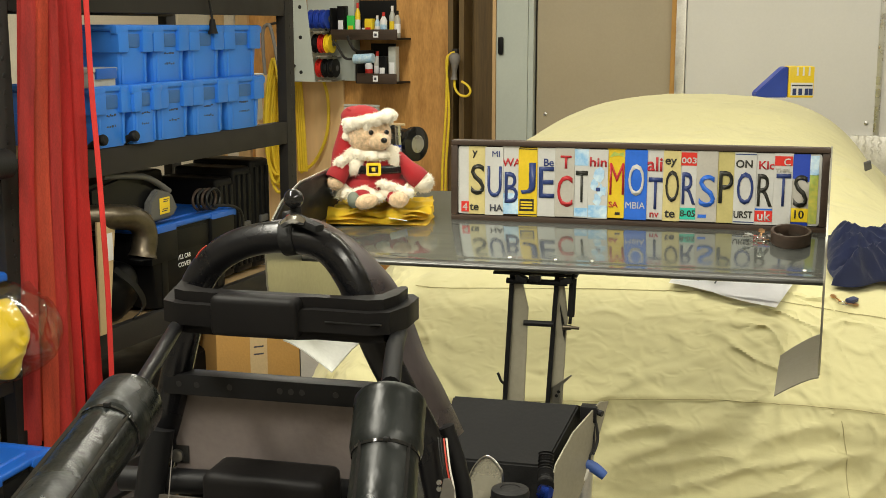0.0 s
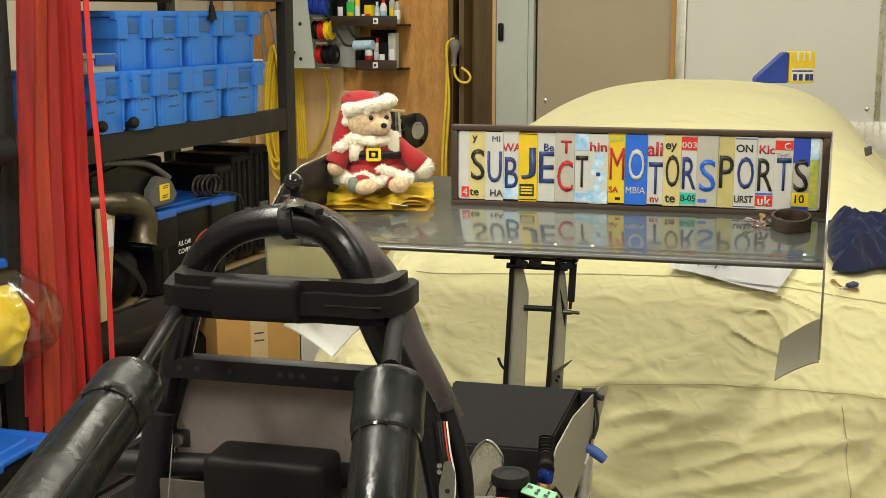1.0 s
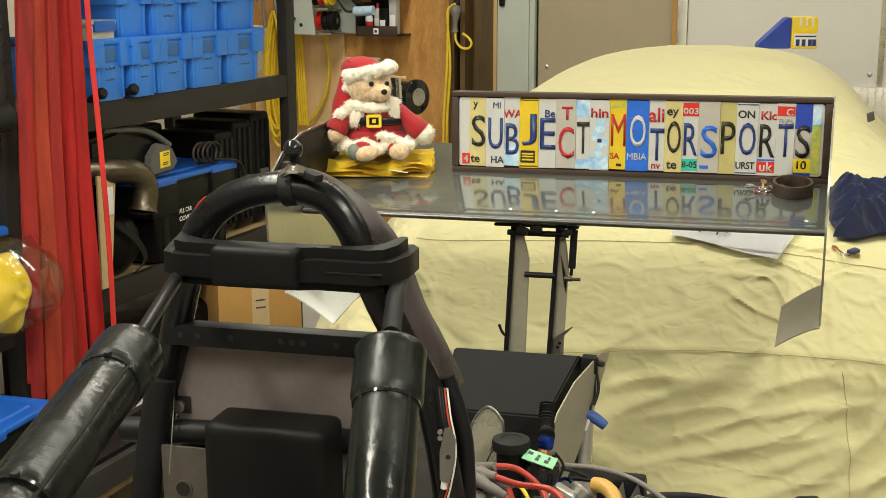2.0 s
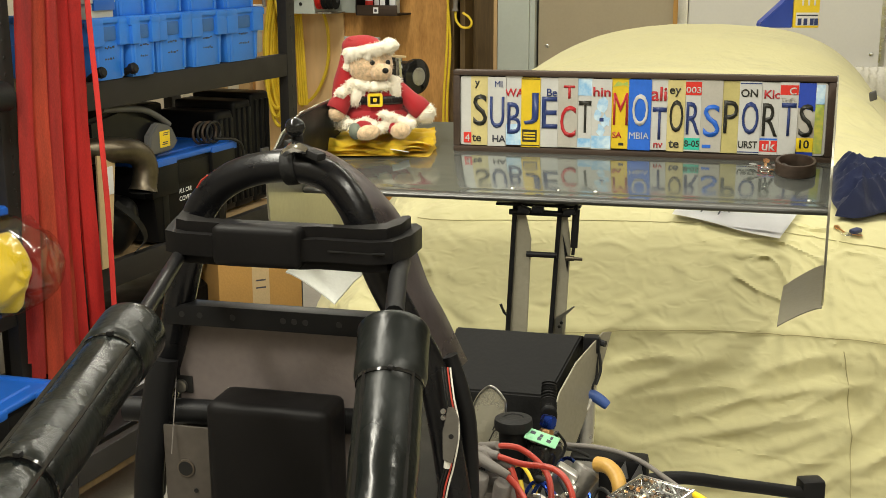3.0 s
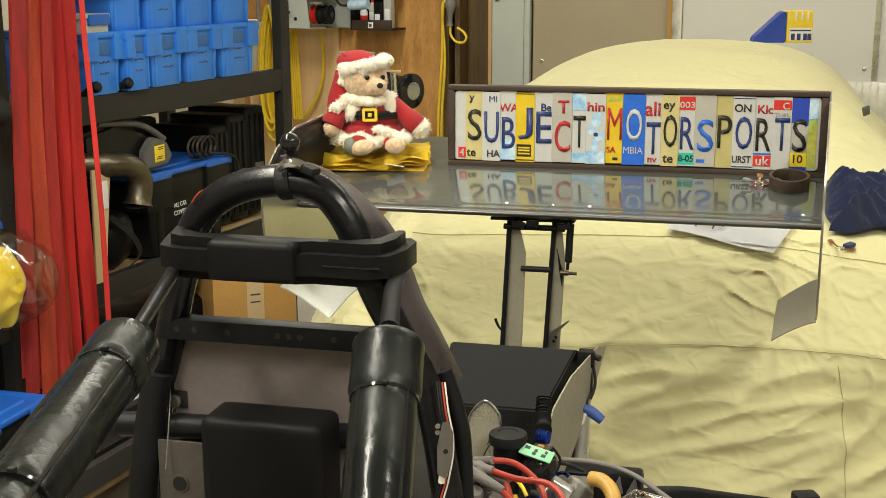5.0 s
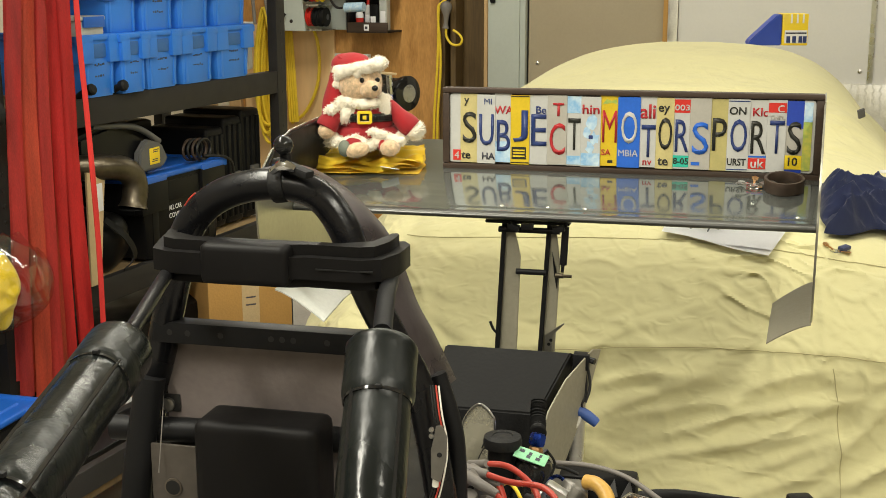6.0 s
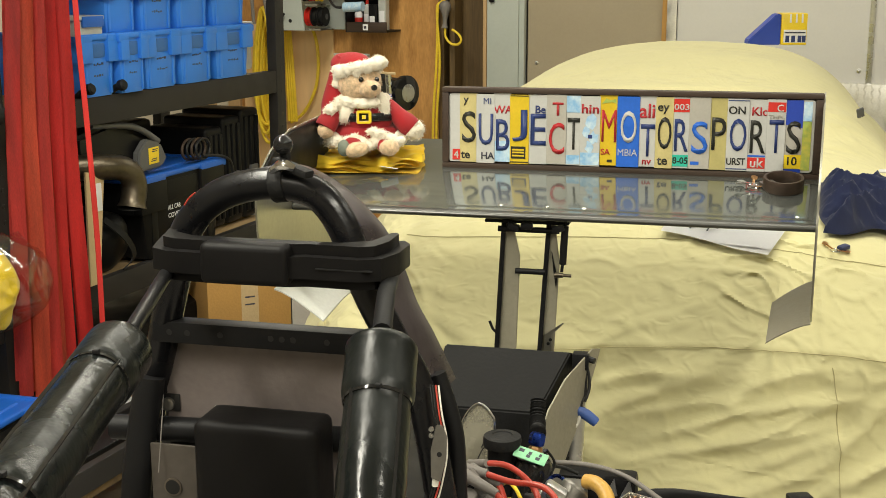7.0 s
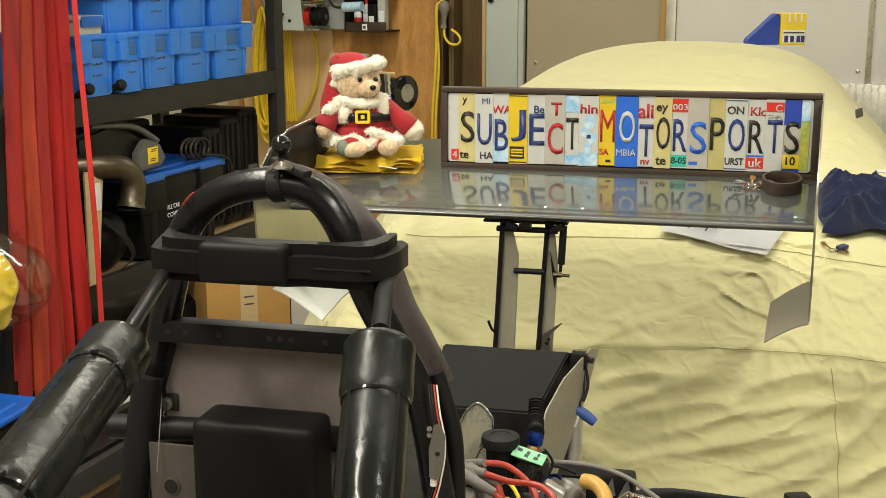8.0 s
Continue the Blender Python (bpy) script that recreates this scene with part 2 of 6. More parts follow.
def smooth_path(pts, n=8):
    """A smooth line through the points."""
    p = [Vector(q) for q in pts]
    out = []
    for i in range(len(p) - 1):
        a, b, c, d = p[max(i - 1, 0)], p[i], p[i + 1], p[min(i + 2, len(p) - 1)]
        for k in range(n):
            t = k / n
            out.append(0.5 * ((2 * b) + (c - a) * t + (2 * a - 5 * b + 4 * c - d) * t * t + (3 * b - a - 3 * c + d) * t ** 3))
    out.append(p[-1])
    return out


def sweep(pts, radius, seg=12, n=6, cap=True, bm=None, smooth=True, flat=None):
    """A tube along pts. radius: a number or a function of 0..1. flat: (half width, half thickness, side vector) for a ribbon."""
    bm = bm or bmesh.new()
    line = smooth_path(pts, n) if smooth and len(pts) > 2 else [Vector(q) for q in pts]
    rings = []
    ref = None
    for i, p in enumerate(line):
        t = (line[min(i + 1, len(line) - 1)] - line[max(i - 1, 0)]).normalized()
        if ref is None:
            ref = Vector((0, 0, 1)) if abs(t.z) < 0.9 else Vector((1, 0, 0))
        s = (ref - t * ref.dot(t)).normalized()
        ref = s
        w = t.cross(s)
        r = radius(i / (len(line) - 1)) if callable(radius) else radius
        rings.append([bm.verts.new(p + (s * math.cos(a) + w * math.sin(a)) * r) for a in (2 * math.pi * k / seg for k in range(seg))])
    for a, b in zip(rings, rings[1:]):
        for k in range(seg):
            bm.faces.new((a[k], a[(k + 1) % seg], b[(k + 1) % seg], b[k]))
    if cap:
        bm.faces.new(rings[0][::-1])
        bm.faces.new(rings[-1])
    return bm


def ribbon(pts, width, thick, side, bm=None, n=8):
    """A flat band along pts, its width along side."""
    bm = bm or bmesh.new()
    line = smooth_path(pts, n)
    rings = []
    for i, p in enumerate(line):
        t = (line[min(i + 1, len(line) - 1)] - line[max(i - 1, 0)]).normalized()
        s = (Vector(side) - t * Vector(side).dot(t)).normalized() * width / 2
        w = t.cross(s).normalized() * thick / 2
        rings.append([bm.verts.new(p + q) for q in (s + w, s - w, -s - w, -s + w)])
    for a, b in zip(rings, rings[1:]):
        for k in range(4):
            bm.faces.new((a[k], a[(k + 1) % 4], b[(k + 1) % 4], b[k]))
    bm.faces.new(rings[0][::-1])
    bm.faces.new(rings[-1])
    return bm


def lathe(profile, seg=24, bm=None, m=None):
    """A turned shape: (radius, z) rows, closed at both ends."""
    bm = bm or bmesh.new()
    rings = []
    for r, z in profile:
        rings.append([bm.verts.new((r * math.cos(2 * math.pi * k / seg), r * math.sin(2 * math.pi * k / seg), z)) for k in range(seg)])
    for a, b in zip(rings, rings[1:]):
        for k in range(seg):
            bm.faces.new((a[k], a[(k + 1) % seg], b[(k + 1) % seg], b[k]))
    bm.faces.new(rings[0][::-1])
    bm.faces.new(rings[-1])
    if m is not None:
        bmesh.ops.transform(bm, matrix=m, verts=[v for r in rings for v in r])
    return bm


def outline(points, thick, axis="x", bevel=0.0):
    """A flat plate of the outline given, in the plane across the axis, thick along it."""
    bm = bmesh.new()
    put = {"x": lambda a, b: (-thick / 2, a, b), "y": lambda a, b: (a, -thick / 2, b), "z": lambda a, b: (a, b, -thick / 2)}[axis]
    f = bm.faces.new([bm.verts.new(put(a, b)) for a, b in points])
    g = bmesh.ops.extrude_face_region(bm, geom=[f])
    shift = {"x": (thick, 0, 0), "y": (0, thick, 0), "z": (0, 0, thick)}[axis]
    bmesh.ops.translate(bm, vec=shift, verts=[v for v in g["geom"] if isinstance(v, bmesh.types.BMVert)])
    if bevel:
        bmesh.ops.bevel(bm, geom=list(bm.edges), offset=bevel, segments=2, affect="EDGES")
    return bm


SPHERES = {}


def ball(bm, c, r, sub=2, rot=None, mat_index=0, lump=0.0, freq=30):
    """An ellipsoid added to bm."""
    if sub not in SPHERES:
        tmp = bmesh.new()
        bmesh.ops.create_icosphere(tmp, subdivisions=sub, radius=1)
        tmp.verts.index_update()
        SPHERES[sub] = ([q.co.copy() for q in tmp.verts], [[q.index for q in f.verts] for f in tmp.faces])
        tmp.free()
    mm = Matrix.Translation(c) @ (rot or Matrix()) @ Matrix.Diagonal((*r, 1))
    v = []
    for d in SPHERES[sub][0]:
        co = mm @ d
        if lump:
            co += (mm.to_3x3() @ d).normalized() * lump * noise.noise(co * freq)
        v.append(bm.verts.new(co))
    for ids in SPHERES[sub][1]:
        bm.faces.new([v[q] for q in ids]).material_index = mat_index
    return v


def letters(body, height, mat, parent, m, width=None, depth=0.0015, heavy=0.0, name="lettering", middle=True):
    """Raised lettering, centred at m, upright in its x-z plane and facing -y."""
    cu = bpy.data.curves.new(name, "FONT")
    cu.body, cu.size, cu.extrude, cu.offset = body, 1.0, 0.0, heavy
    cu.resolution_u = 3
    tmp = bpy.data.objects.new(name, cu)
    me = bpy.data.meshes.new_from_object(tmp)
    bpy.data.objects.remove(tmp)
    xs = [v.co.x for v in me.vertices]
    ys = [v.co.y for v in me.vertices]
    x0, x1, y0, y1 = min(xs), max(xs), min(ys), max(ys)
    sy = height / (y1 - y0)
    sx = width / (x1 - x0) if width else sy
    bm = bmesh.new()
    bm.from_mesh(me)
    bpy.data.meshes.remove(me)
    for v in bm.verts:
        v.co = Vector(((v.co.x - (x0 + x1) / 2) * sx, 0, (v.co.y - (y0 + y1) / 2) * sy))
    g = bmesh.ops.extrude_face_region(bm, geom=list(bm.faces))
    bmesh.ops.translate(bm, vec=(0, -depth, 0), verts=[v for v in g["geom"] if isinstance(v, bmesh.types.BMVert)])
    return part(name, bm, mat, parent, smooth=False, m=m)


# ---- the room ----
ROOM = pose(0, 0, 0, 0, 0, -8)          # the room stands askew to the race car
WALL_Y = 7.30


def setting(name, bm, mat, label, category, m=ROOM):
    ob = part(name, bm, mat, None, smooth=False, m=m)
    return tagged(ob, label, category, kind="structure")


setting("floor", block(-5.0, 4.4, -3.4, 10.2, FLOOR - 0.1, FLOOR), M["concrete"], "grey sealed concrete garage floor", "floor")
setting("ceiling", block(-5.0, 4.4, -3.4, 10.2, CEIL, CEIL + 0.1), M["ceiling"], "pale painted garage ceiling", "ceiling")
setting("wall_west", block(-5.0, -4.9, -3.4, WALL_Y, FLOOR, CEIL), M["drywall"], "pale unfinished garage wall behind the rack", "wall")
setting("wall_east", block(4.3, 4.4, -3.4, 10.2, FLOOR, CEIL), M["drywall"], "pale painted garage wall", "wall")
setting("wall_south", block(-4.9, 4.3, -3.4, -3.3, FLOOR, CEIL), M["drywall"], "pale painted garage wall", "wall")
setting("wall_far", block(-4.9, 4.3, 10.1, 10.2, FLOOR, CEIL), M["drywall"], "pale painted garage wall", "wall")
setting("wall_north", block(-4.36, -2.86, WALL_Y, WALL_Y + 0.1, FLOOR, CEIL), M["osb"], "orange-brown strand board wall above the bench", "wall")
setting("wall_north_plaster", block(-4.9, -4.36, WALL_Y, WALL_Y + 0.1, FLOOR, CEIL), M["drywall"], "cream painted wall behind the rack", "wall")
setting("wall_recess", block(-2.86, -2.575, WALL_Y + 0.12, WALL_Y + 0.2, FLOOR, CEIL), M["stud"], "dark brown boarded recess beside the door", "wall")
setting("plywood_panel", block(-4.3, -3.62, WALL_Y - 0.02, WALL_Y - 0.003, FLOOR, 1.09, 0.002), M["plywood"], "pale plywood sheet on the strand board wall", "panel")
for x in (-2.875, -2.80):
    setting("wall_stud", block(x, x + 0.035, WALL_Y - 0.03, WALL_Y + 0.11, FLOOR, CEIL, 0.003), M["stud"], "brown timber stud at the recess", "stud")
for x in (-4.62, -4.42):
    setting("wall_upright", block(x, x + 0.09, WALL_Y - 0.04, WALL_Y - 0.003, FLOOR, CEIL, 0.003), M["lumber"], "pale timber wall stud behind the rack", "stud")


# ---- trailer and door at the back ----
def trailer():
    t = thing("enclosed_trailer", "white enclosed trailer with tread plate trim", "trailer", m=ROOM)
    part("wall", block(-1.37, 0.6, WALL_Y - 0.02, 9.8, 0.2, 2.6, 0.004), M["white"], t, "white side panel")
    # left face of the white trailer, its shade painted in as beige
    part("side_panel", block(-2.30, -1.46, WALL_Y + 0.02, WALL_Y + 0.06, FLOOR + 0.1, 2.6, 0.004), M["shaded_side"], t, "trailer side panel, its shade put into the colour")
    part("frame", block(-1.462, -1.43, WALL_Y - 0.01, WALL_Y + 0.05, FLOOR + 0.1, 2.6, 0.002), M["cardboard"], t, "brown timber edge")
    strip = part("corner_trim", block(-1.43, -1.372, WALL_Y - 0.035, WALL_Y + 0.03, FLOOR + 0.1, 2.6, 0.004), M["diamond"], t, "tread plate corner strip")
    guard = part("stone_guard", block(-0.48, 0.6, WALL_Y - 0.045, WALL_Y - 0.022, 0.2, 0.80, 0.003), M["diamond"], t, "tread plate stone guard")
    bm = bmesh.new()
    for i in range(26):
        for j in range(30):
            x, z = -0.46 + i * 0.04, 0.22 + j * 0.02
            v = bmesh.ops.create_cube(bm, size=1)["verts"]
            r = Matrix.Rotation(radians(45 if (i + j) % 2 else -45), 4, "Y")
            bmesh.ops.transform(bm, matrix=Matrix.Translation((x, WALL_Y - 0.046, z)) @ r @ Matrix.Diagonal((0.022, 0.004, 0.006, 1)), verts=v)
    tagged(part("tread_pattern", bm, M["diamond"], guard), kind="stuff")
    bm = bmesh.new()
    for j in range(110):
        for k in range(2):
            v = bmesh.ops.create_cube(bm, size=1)["verts"]
            r = Matrix.Rotation(radians(45 if (j + k) % 2 else -45), 4, "Y")
            bmesh.ops.transform(bm, matrix=Matrix.Translation((-1.414 + 0.026 * k, WALL_Y - 0.036, 0.3 + j * 0.02)) @ r @ Matrix.Diagonal((0.018, 0.004, 0.005, 1)), verts=v)
    tagged(part("tread_pattern", bm, M["diamond"], strip), kind="stuff")
    part("edge_trim", block(-0.30, -0.27, WALL_Y - 0.03, WALL_Y - 0.021, 0.80, 2.6, 0.002), M["alu"], t, "thin aluminium edge strip")
    for x, z in ((-0.34, 0.87), (-2.24, 0.87)):
        part("screw", lathe([(0.012, 0), (0.012, 0.004), (0.006, 0.007)], 12, m=pose(x, WALL_Y - 0.02 if x > -1 else WALL_Y + 0.02, z, 90)), M["alu"], t)
    return t


trailer()


def back_door():
    d = tagged(part("door_1", block(-2.55, -2.345, WALL_Y - 0.03, WALL_Y + 0.02, FLOOR + 0.01, 2.5, 0.004), M["doorpaint"], m=ROOM),
               "pale painted door standing open beside the trailer", "door", kind="structure")
    part("door_edge", block(-2.345, -2.31, WALL_Y - 0.02, WALL_Y + 0.03, FLOOR + 0.01, 2.5, 0.003), M["doorpaint"], d)
    part("door_frame", block(-2.575, -2.552, WALL_Y - 0.035, WALL_Y + 0.10, FLOOR, 2.55, 0.003), M["lumber"], d, "raw timber jamb")
    part("handle", block(-2.535, -2.50, WALL_Y - 0.05, WALL_Y - 0.028, 1.235, 1.345, 0.012), M["black_plastic"], d, "black recessed pull")
    return d


back_door()


# ---- car under its canvas cover ----
CX, CY, CW, CL = -0.20, 4.82, 0.91, 1.97


def interp(x, rows):
    if x <= rows[0][0]:
        return rows[0][1]
    for (a, u), (b, v) in zip(rows, rows[1:]):
        if x <= b:
            t = (x - a) / (b - a)
            t = t * t * (3 - 2 * t)
            return u + (v - u) * t
    return rows[-1][1]


def cover_point(th, r):
    """A place on the draped cover: th goes round the plan, r from the middle (0) over the edge (1) to the hem (2)."""
    n = 8.0
    c, s = math.cos(th), math.sin(th)
    k = (abs(c) ** n + abs(s) ** n) ** (-1 / n)
    q = min(r, 1.0)
    x, y = CW * k * c * q, CL * k * s * q
    Y = CY + y
    deck = interp(Y, [(2.8, 0.735), (3.2, 0.775), (3.7, 0.845), (4.2, 0.86), (5.6, 0.88), (6.2, 0.84), (6.9, 0.7)])
    cab = interp(Y, [(3.35, 0.0), (3.75, 0.07), (4.15, 0.19), (4.55, 0.262), (5.1, 0.265), (5.6, 0.2), (6.1, 0.03), (6.3, 0)])
    t = min(1.0, abs(x) / (0.72 if x > 0 else 0.80))
    z = deck - 0.05 * t ** 2.2 + cab * max(0.0, 1 - t ** (4.4 if x > 0 else 2.7)) * 0.97
    e = max(0.0, (q - 0.76) / 0.24)
    lift = interp(x, [(-0.35, 0.0), (0.55, 0.21)])                  # the hem of the front panel climbs across the nose
    z -= 0.225 * e ** 1.9 * ((1.0 - lift) if abs(s) > 0.7 else 0.9)
    if r > 1:
        d = r - 1
        z0 = z
        z = z0 + (FLOOR + 0.03 - z0) * d
        swell = math.sin(min(1, d * 2.2) * math.pi / 2)
        bulge = 0.065 * swell + 0.03 * d
        x += bulge * c + 0.11 * swell * min(0.0, c)
        y += bulge * s
    P = Vector((x, y, z))
    # slack folds in the cloth
    f1 = noise.noise(Vector((P.x * 2.2 + P.z * 1.2, P.y * 2.2, P.z * 6.5)))
    f2 = noise.noise(Vector((P.x * 5 - P.z * 3, P.y * 5, P.z * 13 + P.x * 4)))
    f3 = math.exp(-(noise.noise(Vector((P.x * 2.6 + 5, P.y * 2.6, P.z * 7 - P.x * 3.0))) / 0.16) ** 2)
    low = min(1.0, max(0.0, (0.62 - z) / 0.15))
    amp = (0.005 if Y < 4.0 else 0.003) + 0.020 * low
    side = max(low, min(1.0, e * 1.1)) if s < 0 else low
    out = (Vector((c * 0.5, s, 0.0)) * side + Vector((0, 0, 1 - side))).normalized()
    P += out * (amp * f1 + 0.4 * amp * f2 + amp * 0.7 * f3)
    # thin creases
    w = Vector((noise.noise(P * 3.0), noise.noise(P * 3.0 + Vector((7, 0, 0))), 0)) * 0.25
    Q = Vector((P.x * 4.2 + P.y * 2.0, P.y * 3.4 - P.x * 1.5, P.z * 8.0 + P.x * 2.0)) + w * 5
    c1 = math.exp(-(noise.noise(Q) / 0.085) ** 2)
    c2 = math.exp(-(noise.noise(Q * 2.3 + Vector((3, 1, 9))) / 0.11) ** 2)
    patch = max(0.0, 0.55 + 1.2 * noise.noise(P * 1.7 + Vector((2, 8, 4))))
    patch *= 1.0 if Y < 3.7 else max(0.15, 1 - (Y - 3.7) * 1.2)
    P += out * ((0.0095 - 0.003 * low) * c1 + (0.0048 - 0.001 * low) * c2) * patch
    P += Vector((CX, CY, 0))
    # long pulled folds on the nose below the seam
    if s < 0 and z < 0.56:
        for x0, z0, x1, z1, w, h in FOLDS:
            u = (P.x - x0) / (x1 - x0)
            if -0.3 < u < 1.3:
                mid = z0 + (z1 - z0) * u + 0.012 * math.sin(u * 3.1) + 0.008 * noise.noise(Vector((P.x * 7, z0 * 30, 0)))
                d = (P.z - mid) / w
                k = max(0.0, 1 - abs(2 * u - 1) ** 3 * 0.9) if 0 <= u <= 1 else max(0.0, 0.1 - abs(u - 0.5) * 0.05)
                P.y -= h * k * math.exp(-d * d if d > 0 else -d * d * 0.35)
    return P


# pulled folds: from x, z to x, z, width and height
FOLDS = ((-0.30, 0.425, -0.08, 0.475, 0.010, 0.013), (-0.26, 0.355, 0.05, 0.425, 0.011, 0.014), (-0.18, 0.315, 0.26, 0.455, 0.011, 0.018),
         (-0.12, 0.285, 0.30, 0.375, 0.016, 0.020), (0.04, 0.44, 0.25, 0.505, 0.010, 0.011), (-0.05, 0.21, 0.38, 0.385, 0.016, 0.016),
         (0.17, 0.17, 0.42, 0.32, 0.014, 0.014), (-0.24, 0.25, 0.02, 0.305, 0.013, 0.012), (0.06, 0.38, 0.33, 0.445, 0.010, 0.012))


def covered_car():
    t = thing("covered_car", "car under a wrinkled pale yellow canvas cover", "covered car")
    bm = bmesh.new()
    front = [radians(195 + 150 * i / 540) for i in range(540)]       # finer towards the open garage
    rest = [radians(345 + 210 * i / 200) for i in range(200)]
    turns = front + rest
    N = len(turns)
    rs = [0.72 * (i / 60) ** 0.8 for i in range(1, 61)] + [0.72 + 0.28 * i / 110 for i in range(1, 111)] + [1 + (i / 130) for i in range(1, 131)]
    rows = []
    for r in rs:
        rows.append([bm.verts.new(cover_point(a, r)) for a in turns])
    top = bm.verts.new(cover_point(0, 0))
    for k in range(N):
        bm.faces.new((top, rows[0][k], rows[0][(k + 1) % N]))
    for a, b in zip(rows, rows[1:]):
        for k in range(N):
            bm.faces.new((a[k], b[k], b[(k + 1) % N], a[(k + 1) % N]))
    part("cover", bm, M["canvas"], t)
    for ra, rb, a, b, name in ((0.862, 0.888, 229, 350, "hood_seam"), (1.02, 1.01, 200, 303, "front_seam")):
        pts = []
        for i in range(161):
            u = i / 160
            pts.append(cover_point(radians(a + (b - a) * u), ra + (rb - ra) * interp(u, [(0.4, 0), (0.75, 1)])) + Vector((0, -0.0015, 0.0015)))
        part(name, sweep(pts, 0.0010, 6, 1), M["seam"], t, "stitched seam")
    for th, r0, r1 in ((296, 1.045, 1.95), (250, 1.045, 1.9)):
        pts = [cover_point(radians(th), r0 + (r1 - r0) * i / 50) + Vector((0, -0.001, 0)) for i in range(51)]
        part("panel_seam", sweep(pts, 0.0012, 6, 1), M["seam"], t, "stitched seam")
    return t


covered_car()


# ---- storage rack along the west side ----
RX = -2.59


def rack():
    t = thing("storage_rack", "black steel storage rack with loaded particle board shelves", "storage rack", m=ROOM)
    posts = ((4.70, RX), (2.93, RX), (4.70, RX - 0.6), (2.93, RX - 0.6), (1.1, RX), (1.1, RX - 0.6))
    for y, x in posts:
        p = part("post", block(x - 0.045, x, y - 0.04, y + 0.035, FLOOR, 2.2, 0.004), M["rack_steel"], t)
        for i in range(46):
            z = FLOOR + 0.1 + i * 0.05
            bm = block(x - 0.008, x + 0.0015, y - 0.008, y + 0.008, z, z + 0.018, 0.004, 1)
            tagged(part("slot", bm, M["wire"], p))
    for z0, z1 in ((1.45, 1.545), (0.905, 1.0), (0.283, 0.371), (-0.195, -0.13)):
        for y0, y1 in ((2.97, 4.66), (1.14, 2.89)):
            part("beam", block(RX - 0.04, RX - 0.002, y0, y1, z0, z1, 0.005), M["rack_steel"], t)
            part("beam", block(RX - 0.60, RX - 0.56, y0, y1, z0, z1, 0.005), M["rack_steel"], t)
            part("shelf", block(RX - 0.56, RX - 0.042, y0, y1, z1 - 0.03, z1 - 0.014, 0.002), M["deck"], t, "particle board shelf")
        for y in (4.69, 2.93, 1.1):
            part("side_brace", block(RX - 0.555, RX - 0.05, y - 0.015, y + 0.015, z0 + 0.02, z1 - 0.02, 0.003), M["rack_steel"], t)
    return t


rack()


